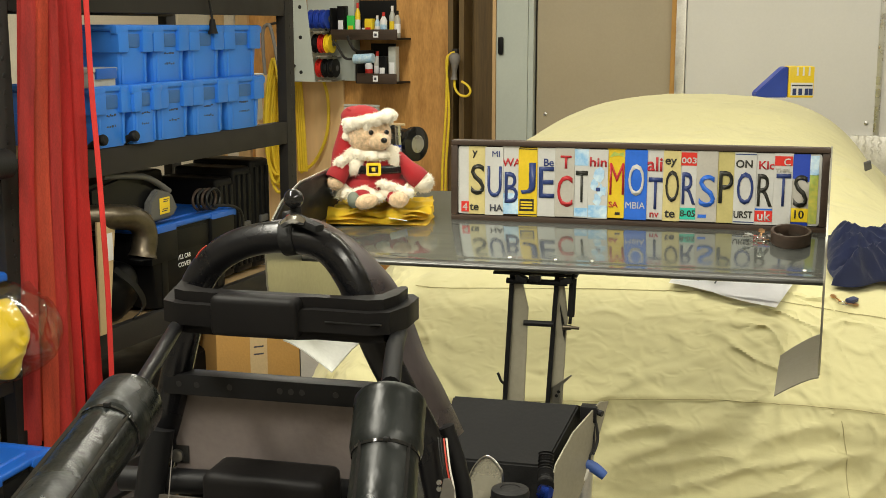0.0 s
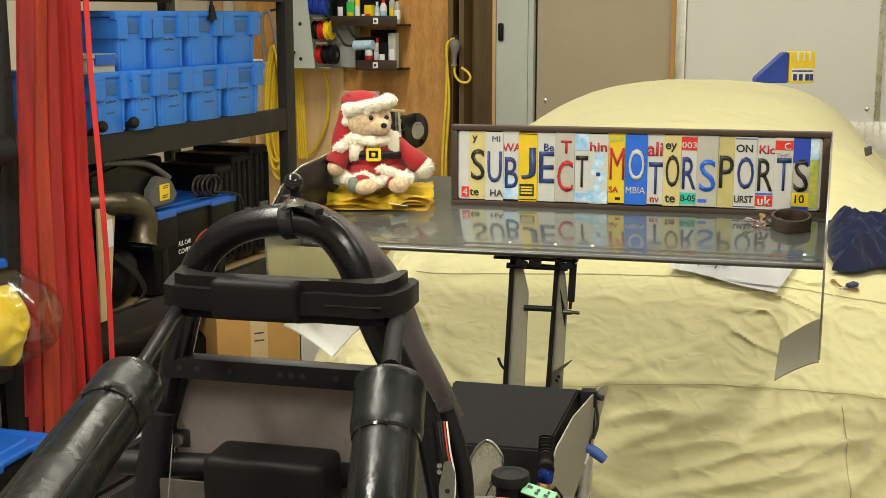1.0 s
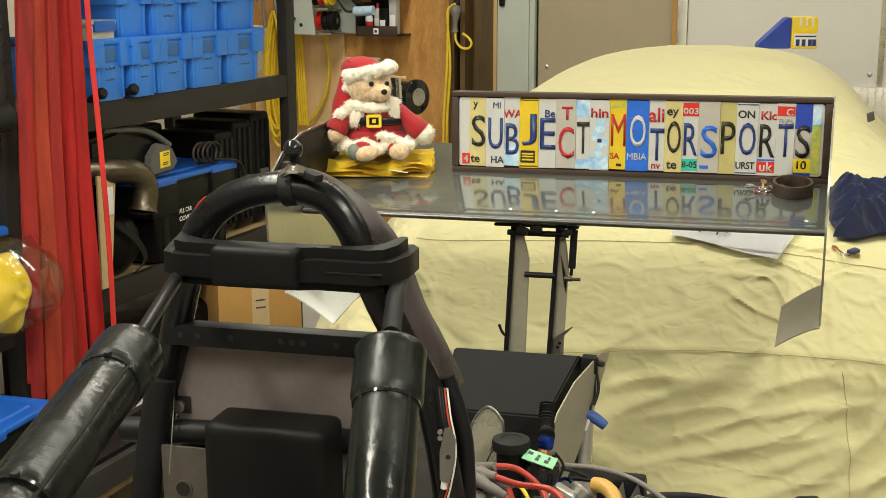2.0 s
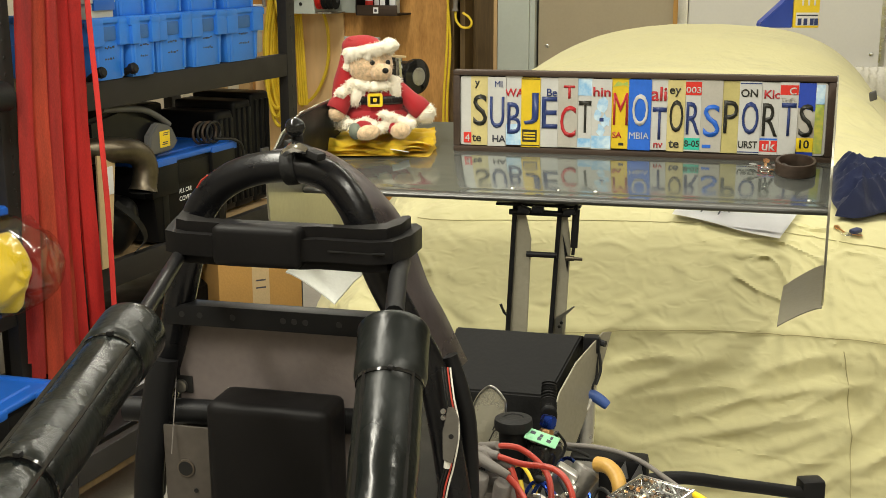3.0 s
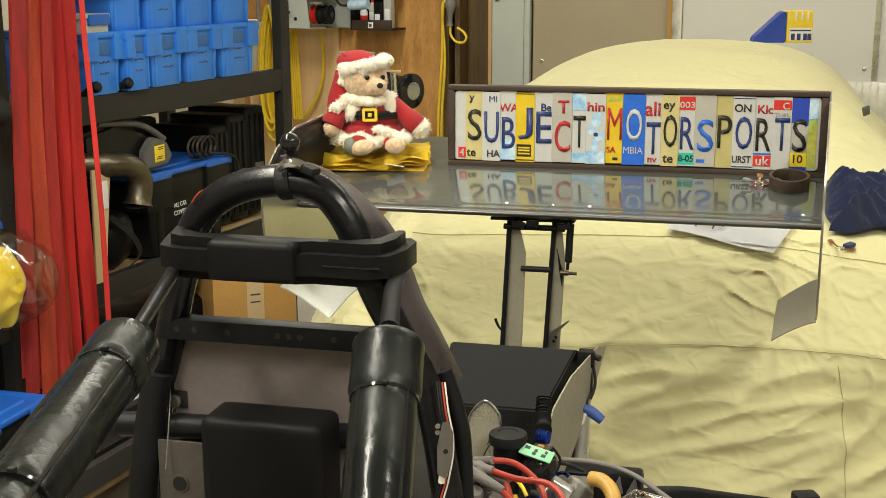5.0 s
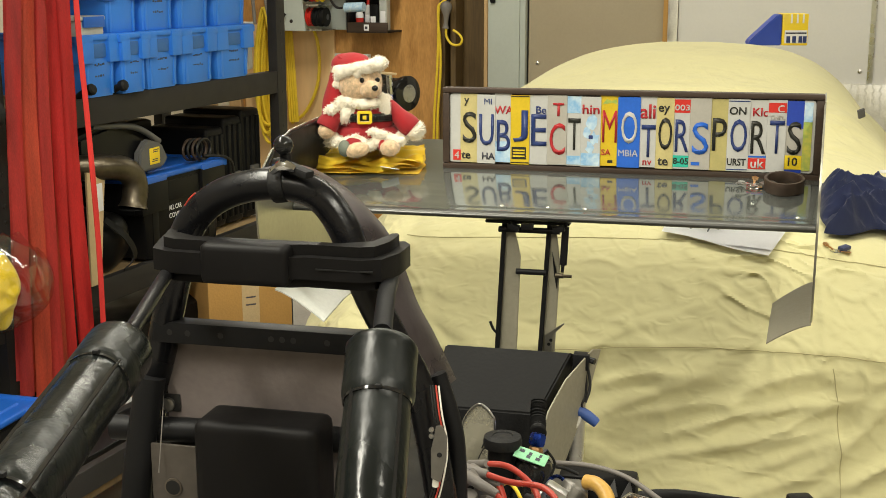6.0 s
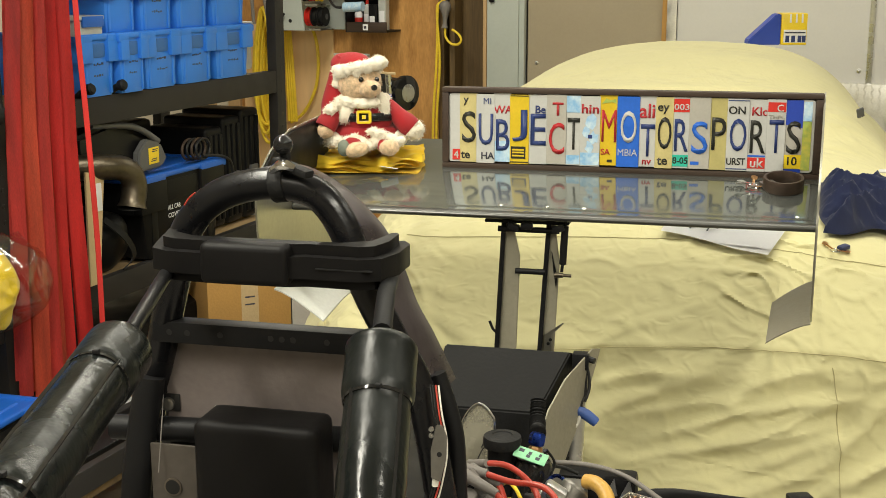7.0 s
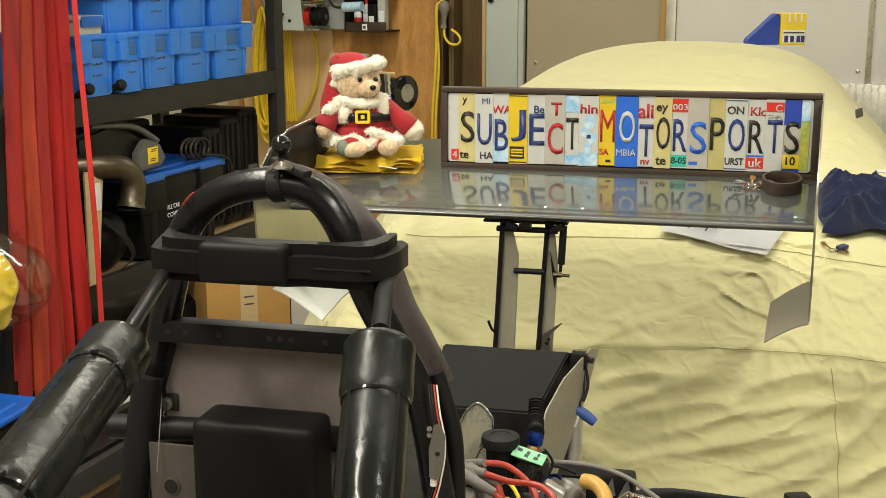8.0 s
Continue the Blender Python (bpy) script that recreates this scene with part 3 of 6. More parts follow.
def tote(w, d, h, body, lid, label, m, group="blue totes", marks=True):
    """A lidded tote, its short end facing +x; w along y, d along x."""
    t = thing("storage_tote", label, "storage tote", group, m=m)
    tz = h - 0.026

    def shell(rows):
        bm = bmesh.new()
        rings = []
        for s, z in rows:
            hw, hd, c = w / 2 * s, d / 2 * (0.8 + 0.2 * s), 0.016
            pts = [(hd, -hw + c), (hd, hw - c), (hd - c * 0.3, hw - c * 0.3), (hd - c, hw), (-hd + c, hw), (-hd, hw - c), (-hd, -hw + c), (-hd + c, -hw), (hd - c, -hw), (hd - c * 0.3, -hw + c * 0.3)]
            rings.append([bm.verts.new((x, y, z)) for x, y in pts])
        for a, b in zip(rings, rings[1:]):
            for i in range(10):
                bm.faces.new((a[i], a[(i + 1) % 10], b[(i + 1) % 10], b[i]))
        bm.faces.new(rings[0][::-1])
        bm.faces.new(rings[-1])
        return bm
    part("body", shell([(0.76, 0.0), (0.79, 0.006), (0.86, tz * 0.60), (0.90, tz)]), body, t)
    hx = d / 2 * (0.8 + 0.2 * 0.86)
    # stepped shoulders beside the handle, and the corner ribs below them
    for sgn in (-1, 1):
        a, b = sorted((sgn * w * 0.195, sgn * w * 0.475))
        part("shoulder", block(hx - 0.09, hx + 0.015, a, b, tz * 0.60, tz - 0.002, 0.006), body, t)
        a, b = sorted((sgn * w * 0.28, sgn * w * 0.345))
        part("rib", block(hx - 0.05, hx + 0.002, a, b, tz * 0.03, tz * 0.60, 0.004), body, t)
        part("side_band", block(-d / 2 * 0.93, hx - 0.02, min(sgn * w * 0.43, sgn * w * 0.48), max(sgn * w * 0.43, sgn * w * 0.48), tz * 0.60, tz - 0.004, 0.004), body, t)
    # slightly raised block; on blue totes its dark colour replaces the recess's shade
    part("handle", block(hx - 0.035, hx + 0.0055, -w * 0.18, w * 0.18, tz * 0.68, tz * 0.95, 0.010), M["grip"] if body is M["tote"] else body, t, "grip below the lid, recess shade coloured in on blue totes")
    lb = block(-d / 2 - 0.004, d / 2 + 0.004, -w / 2 - 0.003, w / 2 + 0.003, tz - 0.002, tz + 0.020, 0.008, 3)
    lb.normal_update()
    top = [max((f for f in lb.faces if f.normal.z > 0.9), key=lambda f: f.calc_area())]
    bmesh.ops.inset_region(lb, faces=top, thickness=0.016)
    bmesh.ops.inset_region(lb, faces=top, thickness=0.008, depth=-0.007)
    bmesh.ops.inset_region(lb, faces=top, thickness=w * 0.12)
    bmesh.ops.inset_region(lb, faces=top, thickness=0.006, depth=0.006)
    ld = part("lid", lb, lid, t)
    for sgn in (-1, 1):
        a, b = sorted((sgn * w * 0.20, sgn * (w * 0.5 + 0.004)))
        part("lid_lip", block(d / 2 - 0.02, d / 2 + 0.009, a, b, tz - 0.012, tz + 0.016, 0.006), lid, ld)
    if marks:
        rnd = random.Random(int(w * 10000))
        for i in range(5):
            if i == 1:
                continue
            y = -w * 0.12
            while y < w * 0.12:
                n = rnd.uniform(0.007, 0.016)
                z = tz * (0.55 - 0.10 * i) + rnd.uniform(-0.002, 0.002)
                e = rnd.uniform(0.004, 0.008)
                part("writing", block(hx - 0.006 - 0.012 * (0.5 - z / tz) * 0.5, hx + 0.0012 - 0.010 * max(0.0, 0.55 - z / tz), y, y + n * 0.7, z, z + e), M["ink"], t, "handwritten mark")
                y += n + 0.001
    return t


EDGES = (3.33, 3.527, 3.685, 3.91, 4.153, 4.434)
for i in range(5):
    w = EDGES[i + 1] - EDGES[i]
    tote(w + 0.012, 0.40, 0.214, M["tote"], M["tote"], "blue plastic tote with handwritten marks on a rack shelf",
         ROOM @ pose(RX - 0.188 + (0.012 if i == 1 else 0), (EDGES[i] + EDGES[i + 1]) / 2, 1.0))
for i in range(1, 5):
    a = 3.50 if i == 1 else EDGES[i]
    w = EDGES[i + 1] - a
    tote(w + 0.01, 0.40, 0.214, M["tote"], M["tote"], "blue plastic tote stacked on another tote",
         ROOM @ pose(RX - 0.198, (a + EDGES[i + 1]) / 2, 1.203, 0, 0, 0 if i > 1 else -3), marks=i == 2)
t = tote(0.60, 0.40, 0.32, M["black_plastic"], M["lid"], "black tote with a bright blue lid on a rack shelf", ROOM @ pose(RX - 0.21, 3.92, 0.372), "black totes", False)
for body, z in (("ALL CAR", 0.175), ("COVER", 0.145)):
    letters(body, 0.018, M["paper"], t, pose(0.197, -0.06, z, 0, 0, 90), 0.085, 0.001, 0.01)


# ---- race car: wing ----
XL, XR = -0.90, 0.183


def wing():
    t = thing("rear_wing", "polished metal rear wing of an open race car", "rear wing")
    prof = []
    for i in range(17):                      # nose, then the top, then back below
        a = math.pi * (1.5 - i / 16)
        prof.append((2.408 + 0.018 * math.cos(a), 0.9185 + 0.0080 * math.sin(a)))
    for d in (0.218, 0.206, 0.19, 0.17, 0.14, 0.11, 0.08, 0.05, 0.02, -0.02, -0.08, -0.14, -0.20):
        prof.append((2.638 - d, 0.978 - 0.17 * d - (0.2 * d * d if d > 0 else 0)))
    prof += [(2.840, 1.007), (2.70, 0.972), (2.56, 0.938), (2.46, 0.916)]
    bm = bmesh.new()
    nx = 24
    rows = []
    for i in range(nx + 1):
        u = i / nx
        rows.append([bm.verts.new((XL + 0.004 + (0.0689 * y - 0.006 - XL) * u, y, z)) for y, z in prof])
    for a, b in zip(rows, rows[1:]):
        for k in range(len(prof)):
            bm.faces.new((a[k], a[(k + 1) % len(prof)], b[(k + 1) % len(prof)], b[k])).material_index = 1 if k < 16 else 0
    bm.faces.new(rows[0])
    bm.faces.new(rows[-1][::-1])
    part("wing_element", bm, [M["wing"], M["wing_nose"]], t)
    for x in (-0.86, -0.455, -0.36, -0.285, 0.13):
        part("rivet", lathe([(0.0048, 0), (0.0042, 0.0015), (0.002, 0.0025)], 12, m=pose(x, 2.430, 0.9336, 14)), M["alu"], t)
    side = [(2.2, 0.955), (2.205, 0.90), (2.235, 0.85), (2.345, 0.76), (2.48, 0.712), (2.78, 0.724), (2.86, 0.80), (2.88, 1.0), (2.87, 1.12), (2.80, 1.145), (2.62, 1.135), (2.42, 1.085), (2.27, 1.035), (2.21, 0.99)]
    left = [(2.2, 0.955), (2.205, 0.90), (2.22, 0.85), (2.255, 0.79), (2.30, 0.772), (2.78, 0.76), (2.86, 0.80), (2.88, 1.0), (2.87, 1.09), (2.66, 1.092), (2.40, 1.083), (2.29, 1.055), (2.23, 1.02), (2.205, 0.985)]
    for x, rows, name in ((XL, left, "endplate"), (XR + 0.003, side, "endplate")):
        p = part("endplate", outline(rows, 0.004, "x", 0.0012), M["endplate"], t, "thin metal endplate", m=pose(x, 0, 0) if x < 0 else pose(0.0, 0, 0, 0, 0, -3.94))
        s = 1 if x < 0 else -1
        foot = bmesh.new()
        rows2 = []
        for i in range(9):
            u = i / 8
            rows2.append([foot.verts.new((s * ((0.085 if s < 0 else 0.10) * u), (2.47 if s < 0 else 2.285) + 0.012 * u + v * (0.31 - 0.04 * u), (0.712 if v == 0 else 0.726) + (0.056 if s > 0 else 0) - (0.05 if s < 0 else 0.065) * u ** 1.3)) for v in (0, 0.5, 1)])
        for a, b in zip(rows2, rows2[1:]):
            for k in range(2):
                foot.faces.new((a[k], a[k + 1], b[k + 1], b[k]))
        g = bmesh.ops.extrude_face_region(foot, geom=list(foot.faces))
        bmesh.ops.translate(foot, vec=(0, 0, -0.003), verts=[v for v in g["geom"] if isinstance(v, bmesh.types.BMVert)])
        # left foot paler than the right: its bright reflection is in the colour
        part("footplate", foot, M["lit_metal"] if s > 0 else M["strut_tint"], p, "turned-in foot of the endplate")
    # thin black sheet added to darken the left endplate above the wing
    part("upper_dark_sheet", outline([(2.21, 0.985), (2.235, 1.018), (2.292, 1.05), (2.40, 1.078), (2.66, 1.087), (2.865, 1.085), (2.87, 1.0), (2.6, 0.98)], 0.003, "x", 0.0008), M["steel_black"], t, "added black sheet over the endplate's upper inner face", m=pose(XL + 0.0045, 0, 0))
    # mounting struts with rungs
    for pts, edge in (([(-0.451, 0.935), (-0.434, 0.935), (-0.432, 0.885), (-0.418, 0.825), (-0.424, 0.63), (-0.431, 0.42), (-0.478, 0.42), (-0.466, 0.63)], ((-0.450, 0.935), (-0.465, 0.63), (-0.477, 0.42))),
                      ([(-0.357, 0.935), (-0.345, 0.935), (-0.344, 0.885), (-0.335, 0.81), (-0.337, 0.78), (-0.343, 0.636), (-0.350, 0.42), (-0.386, 0.42), (-0.374, 0.636)], ((-0.356, 0.935), (-0.373, 0.636), (-0.385, 0.42)))):
        # the face's olive is the cover's reflection, put into the base colour
        st = part("strut", outline(pts, 0.008, "y", 0.001), M["strut_tint"], t, "flat metal strut, the cover's reflection coloured in as olive", m=pose(0, 2.45, 0))
        part("strut_edge", outline([(x - 0.004, z) for x, z in edge] + [(x + 0.005, z) for x, z in edge[::-1]], 0.026, "y", 0.0015), M["steel_black"], st, "black strut edge")
    part("strut_wedge", outline([(-0.3515, 0.84), (-0.346, 0.79), (-0.3405, 0.76), (-0.3385, 0.785)], 0.003, "y"), M["steel_black"], t, m=pose(0, 2.443, 0))
    part("mount_plate", block(-0.49, -0.315, 2.43, 2.50, 0.897, 0.903, 0.002), M["steel_black"], t)
    for x, z, a in ((-0.428, 0.893, 20), (-0.335, 0.892, -15), (-0.40, 0.895, 0)):
        part("lug", block(-0.012, 0.012, -0.01, 0.01, -0.006, 0.006, 0.002), M["steel_black"], t, m=pose(x, 2.42, z, 0, a, 0))
    for x0, x1, z in ((-0.462, -0.335, 0.884), (-0.425, -0.362, 0.796)):
        part("rung", sweep([(x0, 2.435, z), (x1, 2.435, z)], 0.0062, 12), M["steel_black"], t, "black cross rod")
    part("damper", sweep([(-0.322, 2.43, 0.922), (-0.3225, 2.43, 0.895), (-0.323, 2.43, 0.89), (-0.326, 2.43, 0.822), (-0.3265, 2.43, 0.818), (-0.328, 2.43, 0.80)], lambda u: 0.0075 if 0.22 < u < 0.78 else 0.0035, 12, 6), M["steel_black"], t, "small black damper")
    part("damper_pivot", sweep([(-0.333, 2.428, 0.919), (-0.312, 2.428, 0.919)], 0.006, 10), M["steel_black"], t)
    part("bolt", sweep([(-0.342, 2.428, 0.793), (-0.325, 2.428, 0.793), (-0.3245, 2.428, 0.793), (-0.308, 2.428, 0.7925)], lambda u: 0.0055 if u < 0.55 else 0.0035, 10, 2), M["elbow"], t, "clevis bolt")
    part("hook", sweep([(-0.480, 2.44, 0.683), (-0.472, 2.44, 0.665), (-0.462, 2.445, 0.655)], 0.003, 8), M["steel_black"], t, "small wire hook")
    tb = part("tab", outline([(-0.362, 0.628), (-0.347, 0.628), (-0.347, 0.662), (-0.322, 0.688), (-0.324, 0.69), (-0.362, 0.662)], 0.003, "y", 0.0006), M["endplate"], t, "bent metal tab", m=pose(0, 2.437, 0))
    for z in (0.643, 0.652):
        part("hole", lathe([(0.0035, 0), (0.0035, 0.0006)], 10, m=pose(-0.354 + (z - 0.643) * 0.5, -0.0022, z, 90)), M["wire"], tb)
    part("tab", outline([(-0.02, 0.0), (0.015, 0.0), (0.03, -0.028), (0.022, -0.03)], 0.003, "y", 0.0005), M["endplate"], t, "bent metal tab", m=pose(-0.70, 2.45, 0.935))
    return t


wing()


# ---- number plate sign ----
def sign():
    Y0 = 2.638
    t = thing("license_plate_sign", "sign of cut license plate strips on a dark wood board", "sign", m=pose(0.0015, 0, -0.003))
    part("board", block(-0.629, 0.179, Y0 + 0.004, Y0 + 0.022, 0.979, 1.158, 0.002), M["wood_frame"], t, "dark wood board")
    for z0, z1 in ((0.979, 0.991), (1.147, 1.158)):
        part("frame_rail", block(-0.629, 0.179, Y0 - 0.008, Y0 + 0.003, z0, z1, 0.002), M["wood_frame"], t)
    for x0, x1 in ((-0.629, -0.614), (0.163, 0.179)):
        part("frame_rail", block(x0, x1, Y0 - 0.008, Y0 + 0.003, 0.992, 1.146, 0.002), M["wood_frame"], t)
    W = M
    rows = [  # letter, right edge, top shift, letter height shift (mm), plate, letter, words: (text, colour, x shift, z, height)
        ("S", -0.551, 0, 2, "cream_print", "black_print", [("y", "black_print", -8, 58, 14), ("te", "black_print", -10, -60, 13)]),
        ("U", -0.512, -1, -2, "white_print", "navy_print", [("MI", "navy_print", 6, 60, 11), ("HA", "ink", 8, -60, 13)]),
        ("B", -0.476, 2, -14, "white_print", "navy_print", [("WA", "maroon_print", 2, 42, 15)]),
        ("J", -0.436, -1, 8, "gold_print", "navy_print", []),
        ("E", -0.395, 0, 0, "white_print", "navy_print", [("Be", "navy_print", 8, 44, 14)]),
        ("C", -0.354, 1, -18, "grey_print", "maroon_print", [("T", "maroon_print", 4, 46, 24)]),
        ("T", -0.322, 0, -7, "white_print", "black_print", []),
        ("-", -0.281, -1, -12, "white_print", "navy_print", [("hin", "maroon_print", 0, 48, 17)]),
        ("M", -0.243, 2, 12, "gold_print", "maroon_print", [("SA", "maroon_print", -8, -44, 11)]),
        ("O", -0.197, 0, 11, "bright_blue", "white_print", [("MBIA", "white_print", 0, -44, 12)]),
        ("T", -0.161, 2, -17, "white_print", "navy_print", [("ali", "maroon_print", -2, 46, 26), ("nv", "maroon_print", 0, -64, 9)]),
        ("O", -0.126, 0, 0, "cream_print", "black_print", [("ey", "black_print", -4, 50, 16), ("te", "black_print", -4, -60, 14)]),
        ("R", -0.091, 1, -4, "white_print", "navy_print", [("003", "white_print", 0, 56, 11), ("8-05", "black_print", 0, -58, 12)]),
        ("S", -0.049, 1, -8, "grey_print", "bright_blue", []),
        ("P", -0.013, 0, 1, "olive_print", "black_print", []),
        ("O", 0.030, 0, 0, "white_print", "navy_print", [("ON", "black_print", -4, 52, 14), ("URST", "black_print", -2, -56, 13)]),
        ("R", 0.068, -1, -3, "white_print", "black_print", [("Klo", "maroon_print", 6, 50, 15), ("uk", "white_print", 2, -58, 17)]),
        ("T", 0.104, 0, -1, "white_print", "navy_print", [("C", "white_print", 10, 58, 13), ("THPL", "grey_print", 0, 40, 7)]),
        ("S", 0.139, -1, -3, "grey_print", "black_print", [("10", "black_print", 0, -52, 15)]),
    ]
    zc = 1.069
    part("plate_end", outline([(-0.614, 0.998), (-0.612, 0.994), (-0.606, 0.993), (-0.588, 0.993), (-0.588, 1.145), (-0.606, 1.145), (-0.612, 1.143), (-0.614, 1.138)], 0.002, "y", 0.0006), M["white_print"], t, "rounded plate end", m=pose(0, Y0 - 0.001, 0))
    part("sticker", block(-0.606, -0.589, Y0 - 0.004, Y0 - 0.0022, 0.998, 1.021), M["red_paint"], t, "small red sticker")
    letters("4", 0.016, M["white_print"], t, pose(-0.5975, Y0 - 0.0042, 1.0095))
    x0 = -0.589
    for i, (ch, x1, top, up, plate, ink, words) in enumerate(rows):
        y = Y0 - 0.0025 - (0.0022 if i % 2 else 0)
        pl = part("plate_strip", block(x0 - 0.001, x1 + 0.001, y, y + 0.0018, 0.993 + top * 0.001, 1.145 + top * 0.001, 0.0005, 1), M[plate], t)
        cx = (x0 + x1) / 2
        fy = y - 0.0002
        if ch == "-":
            part("lettering", block(cx - 0.004, cx + 0.005, fy - 0.0015, fy, zc + 0.001 * up - 0.004, zc + 0.001 * up + 0.004, 0.0005, 1), M[ink], pl)
            for k, (px, pz, s) in enumerate(((0.002, 0.02, 0.016), (-0.008, -0.002, 0.012), (0.008, -0.015, 0.013), (0.0, -0.035, 0.012))):
                part("picture", outline([(s * (0.7 + 0.5 * noise.noise(Vector((k * 3 + a, a, 0)))) * math.cos(a), s * 1.5 * (0.7 + 0.5 * noise.noise(Vector((k, a * 2, 1)))) * math.sin(a)) for a in [j * 0.57 for j in range(11)]], 0.0008, "y"), M["sky_print"], pl, "pale printed picture", m=pose(cx + px, fy, zc + pz))
            part("band", block(x0, x1, fy - 0.0006, fy, 0.995, 1.022), M["sky_print"], pl, "printed sky band")
        else:
            letters(ch, 0.069, M[ink], pl, pose(cx + 0.001, fy, zc + 0.001 * up), min(0.034, (x1 - x0) * 0.82), 0.0016, -0.004 if ch in "M" else 0.004)
        w = x1 - x0
        if i == 2:
            part("band", block(x0, x1, fy - 0.0006, fy, 0.996, 1.042), M["sky_print"], pl, "printed sky band")
        if i == 3:
            part("badge", block(x0 + 0.002, x1 - 0.006, fy - 0.0008, fy, 1.004, 1.031, 0.0003, 1), M["black_print"], pl, "black framed badge")
            for z in (1.009, 1.016, 1.022):
                part("mark", block(x0 + 0.005, x1 - 0.009, fy - 0.0016, fy - 0.0009, z, z + 0.0035), M["gold_print"], pl)
            part("border", block(x0, x1, fy - 0.0008, fy, 1.1405, 1.1425), M["black_print"], pl)
            part("border", block(x0, x1, fy - 0.0008, fy, 0.9955, 0.9975), M["black_print"], pl)
        if i == 6:
            part("band", block(x0, x1, fy - 0.0006, fy, 1.108, 1.144), M["sky_print"], pl, "printed sky band")
            part("band", block(x0, x1, fy - 0.0006, fy, 0.996, 1.015), M["sky_print"], pl, "printed sky band")
        if i == 8:
            part("emblem", outline([(-0.016, 0), (-0.006, 0.012), (0.004, 0.008), (0.014, 0.011), (0.017, 0.0), (0.006, 0.004), (-0.004, 0.002)], 0.0008, "y"), M["field_print"], pl, m=pose(cx, fy - 0.0005, 1.128))
            part("bolt_hole", block(cx - 0.002, cx + 0.009, fy - 0.0006, fy, 1.002, 1.008, 0.0002, 1), M["black_print"], pl)
        if i == 12:
            part("sticker", block(x0 + 0.001, x1 - 0.001, fy - 0.0006, fy, 1.114, 1.142), M["red_paint"], pl, "red year sticker")
            part("sticker", block(x0 + 0.001, x1 - 0.001, fy - 0.0006, fy, 0.998, 1.023), M["teal_paint"], pl, "green date sticker")
        if i == 13:
            part("mark", block(x0 + 0.004, x0 + 0.022, fy - 0.0006, fy, 1.003, 1.010), M["bright_blue"], pl)
        if i == 15:
            for z in (1.140, 0.996):
                part("border", block(x0, x1, fy - 0.0006, fy, z, z + 0.002), M["navy_print"], pl)
        if i == 16:
            part("band", block(x0, x1, fy - 0.0006, fy, 0.999, 1.022), M["red_paint"], pl, "red printed band")
            part("band", block(x0, x1, fy - 0.0006, fy, 1.0235, 1.027), M["bright_blue"], pl)
        if i == 17:
            part("band", block(x0, x1, fy - 0.0006, fy, 1.119, 1.139), M["red_paint"], pl, "red printed band")
        if i == 18:
            part("band", outline([(x0, 1.093), (x0, 1.144), (x1, 1.144), (x1, 1.086), (x1 - 0.012, 1.089)], 0.0006, "y"), M["blue_paint"], pl, "blue printed state shape", m=pose(0, fy, 0))
            part("sticker", block(x0, x1, fy - 0.0008, fy, 1.001, 1.030), M["yellow_paint"], pl, "yellow year sticker")
            part("band", block(x0, x1, fy - 0.0006, fy, 0.993, 1.0), M["blue_paint"], pl)
        for body, col, dx, dz, hh in words:
            letters(body, hh * 0.00118, M[col], pl, pose(cx + dx * 0.0007, fy - 0.0009, zc + dz * 0.001), None if len(body) < 3 else w * 0.9, 0.0004, 0.0 if "M" in body else 0.018)
        x0 = x1
    pe = part("plate_end", outline([(0.139, 0.993), (0.156, 0.993), (0.161, 0.995), (0.163, 1.0), (0.163, 1.138), (0.161, 1.143), (0.156, 1.145), (0.139, 1.145)], 0.002, "y", 0.0006), M["white_print"], t, "rounded plate end with a landscape print", m=pose(0, Y0 - 0.001, 0))
    part("picture", block(0.1395, 0.157, -0.0022, -0.0011, 0.998, 1.10), M["field_print"], pe, "green and yellow field print")
    part("picture", block(0.1395, 0.157, -0.0022, -0.0011, 1.101, 1.141), M["sky_print"], pe, "printed sky")
    return t


sign()


# ---- race car: roll hoop and cockpit back ----
HOOP = [(-0.79, 1.46, 0.66), (-0.755, 1.45, 0.82), (-0.712, 1.425, 0.955), (-0.690, 1.42, 1.03), (-0.675, 1.42, 1.076), (-0.646, 1.42, 1.111), (-0.603, 1.42, 1.133), (-0.546, 1.42, 1.141),
        (-0.497, 1.42, 1.129), (-0.466, 1.42, 1.091), (-0.4505, 1.42, 1.048), (-0.430, 1.42, 1.0), (-0.405, 1.42, 0.952), (-0.364, 1.42, 0.87), (-0.335, 1.42, 0.70)]


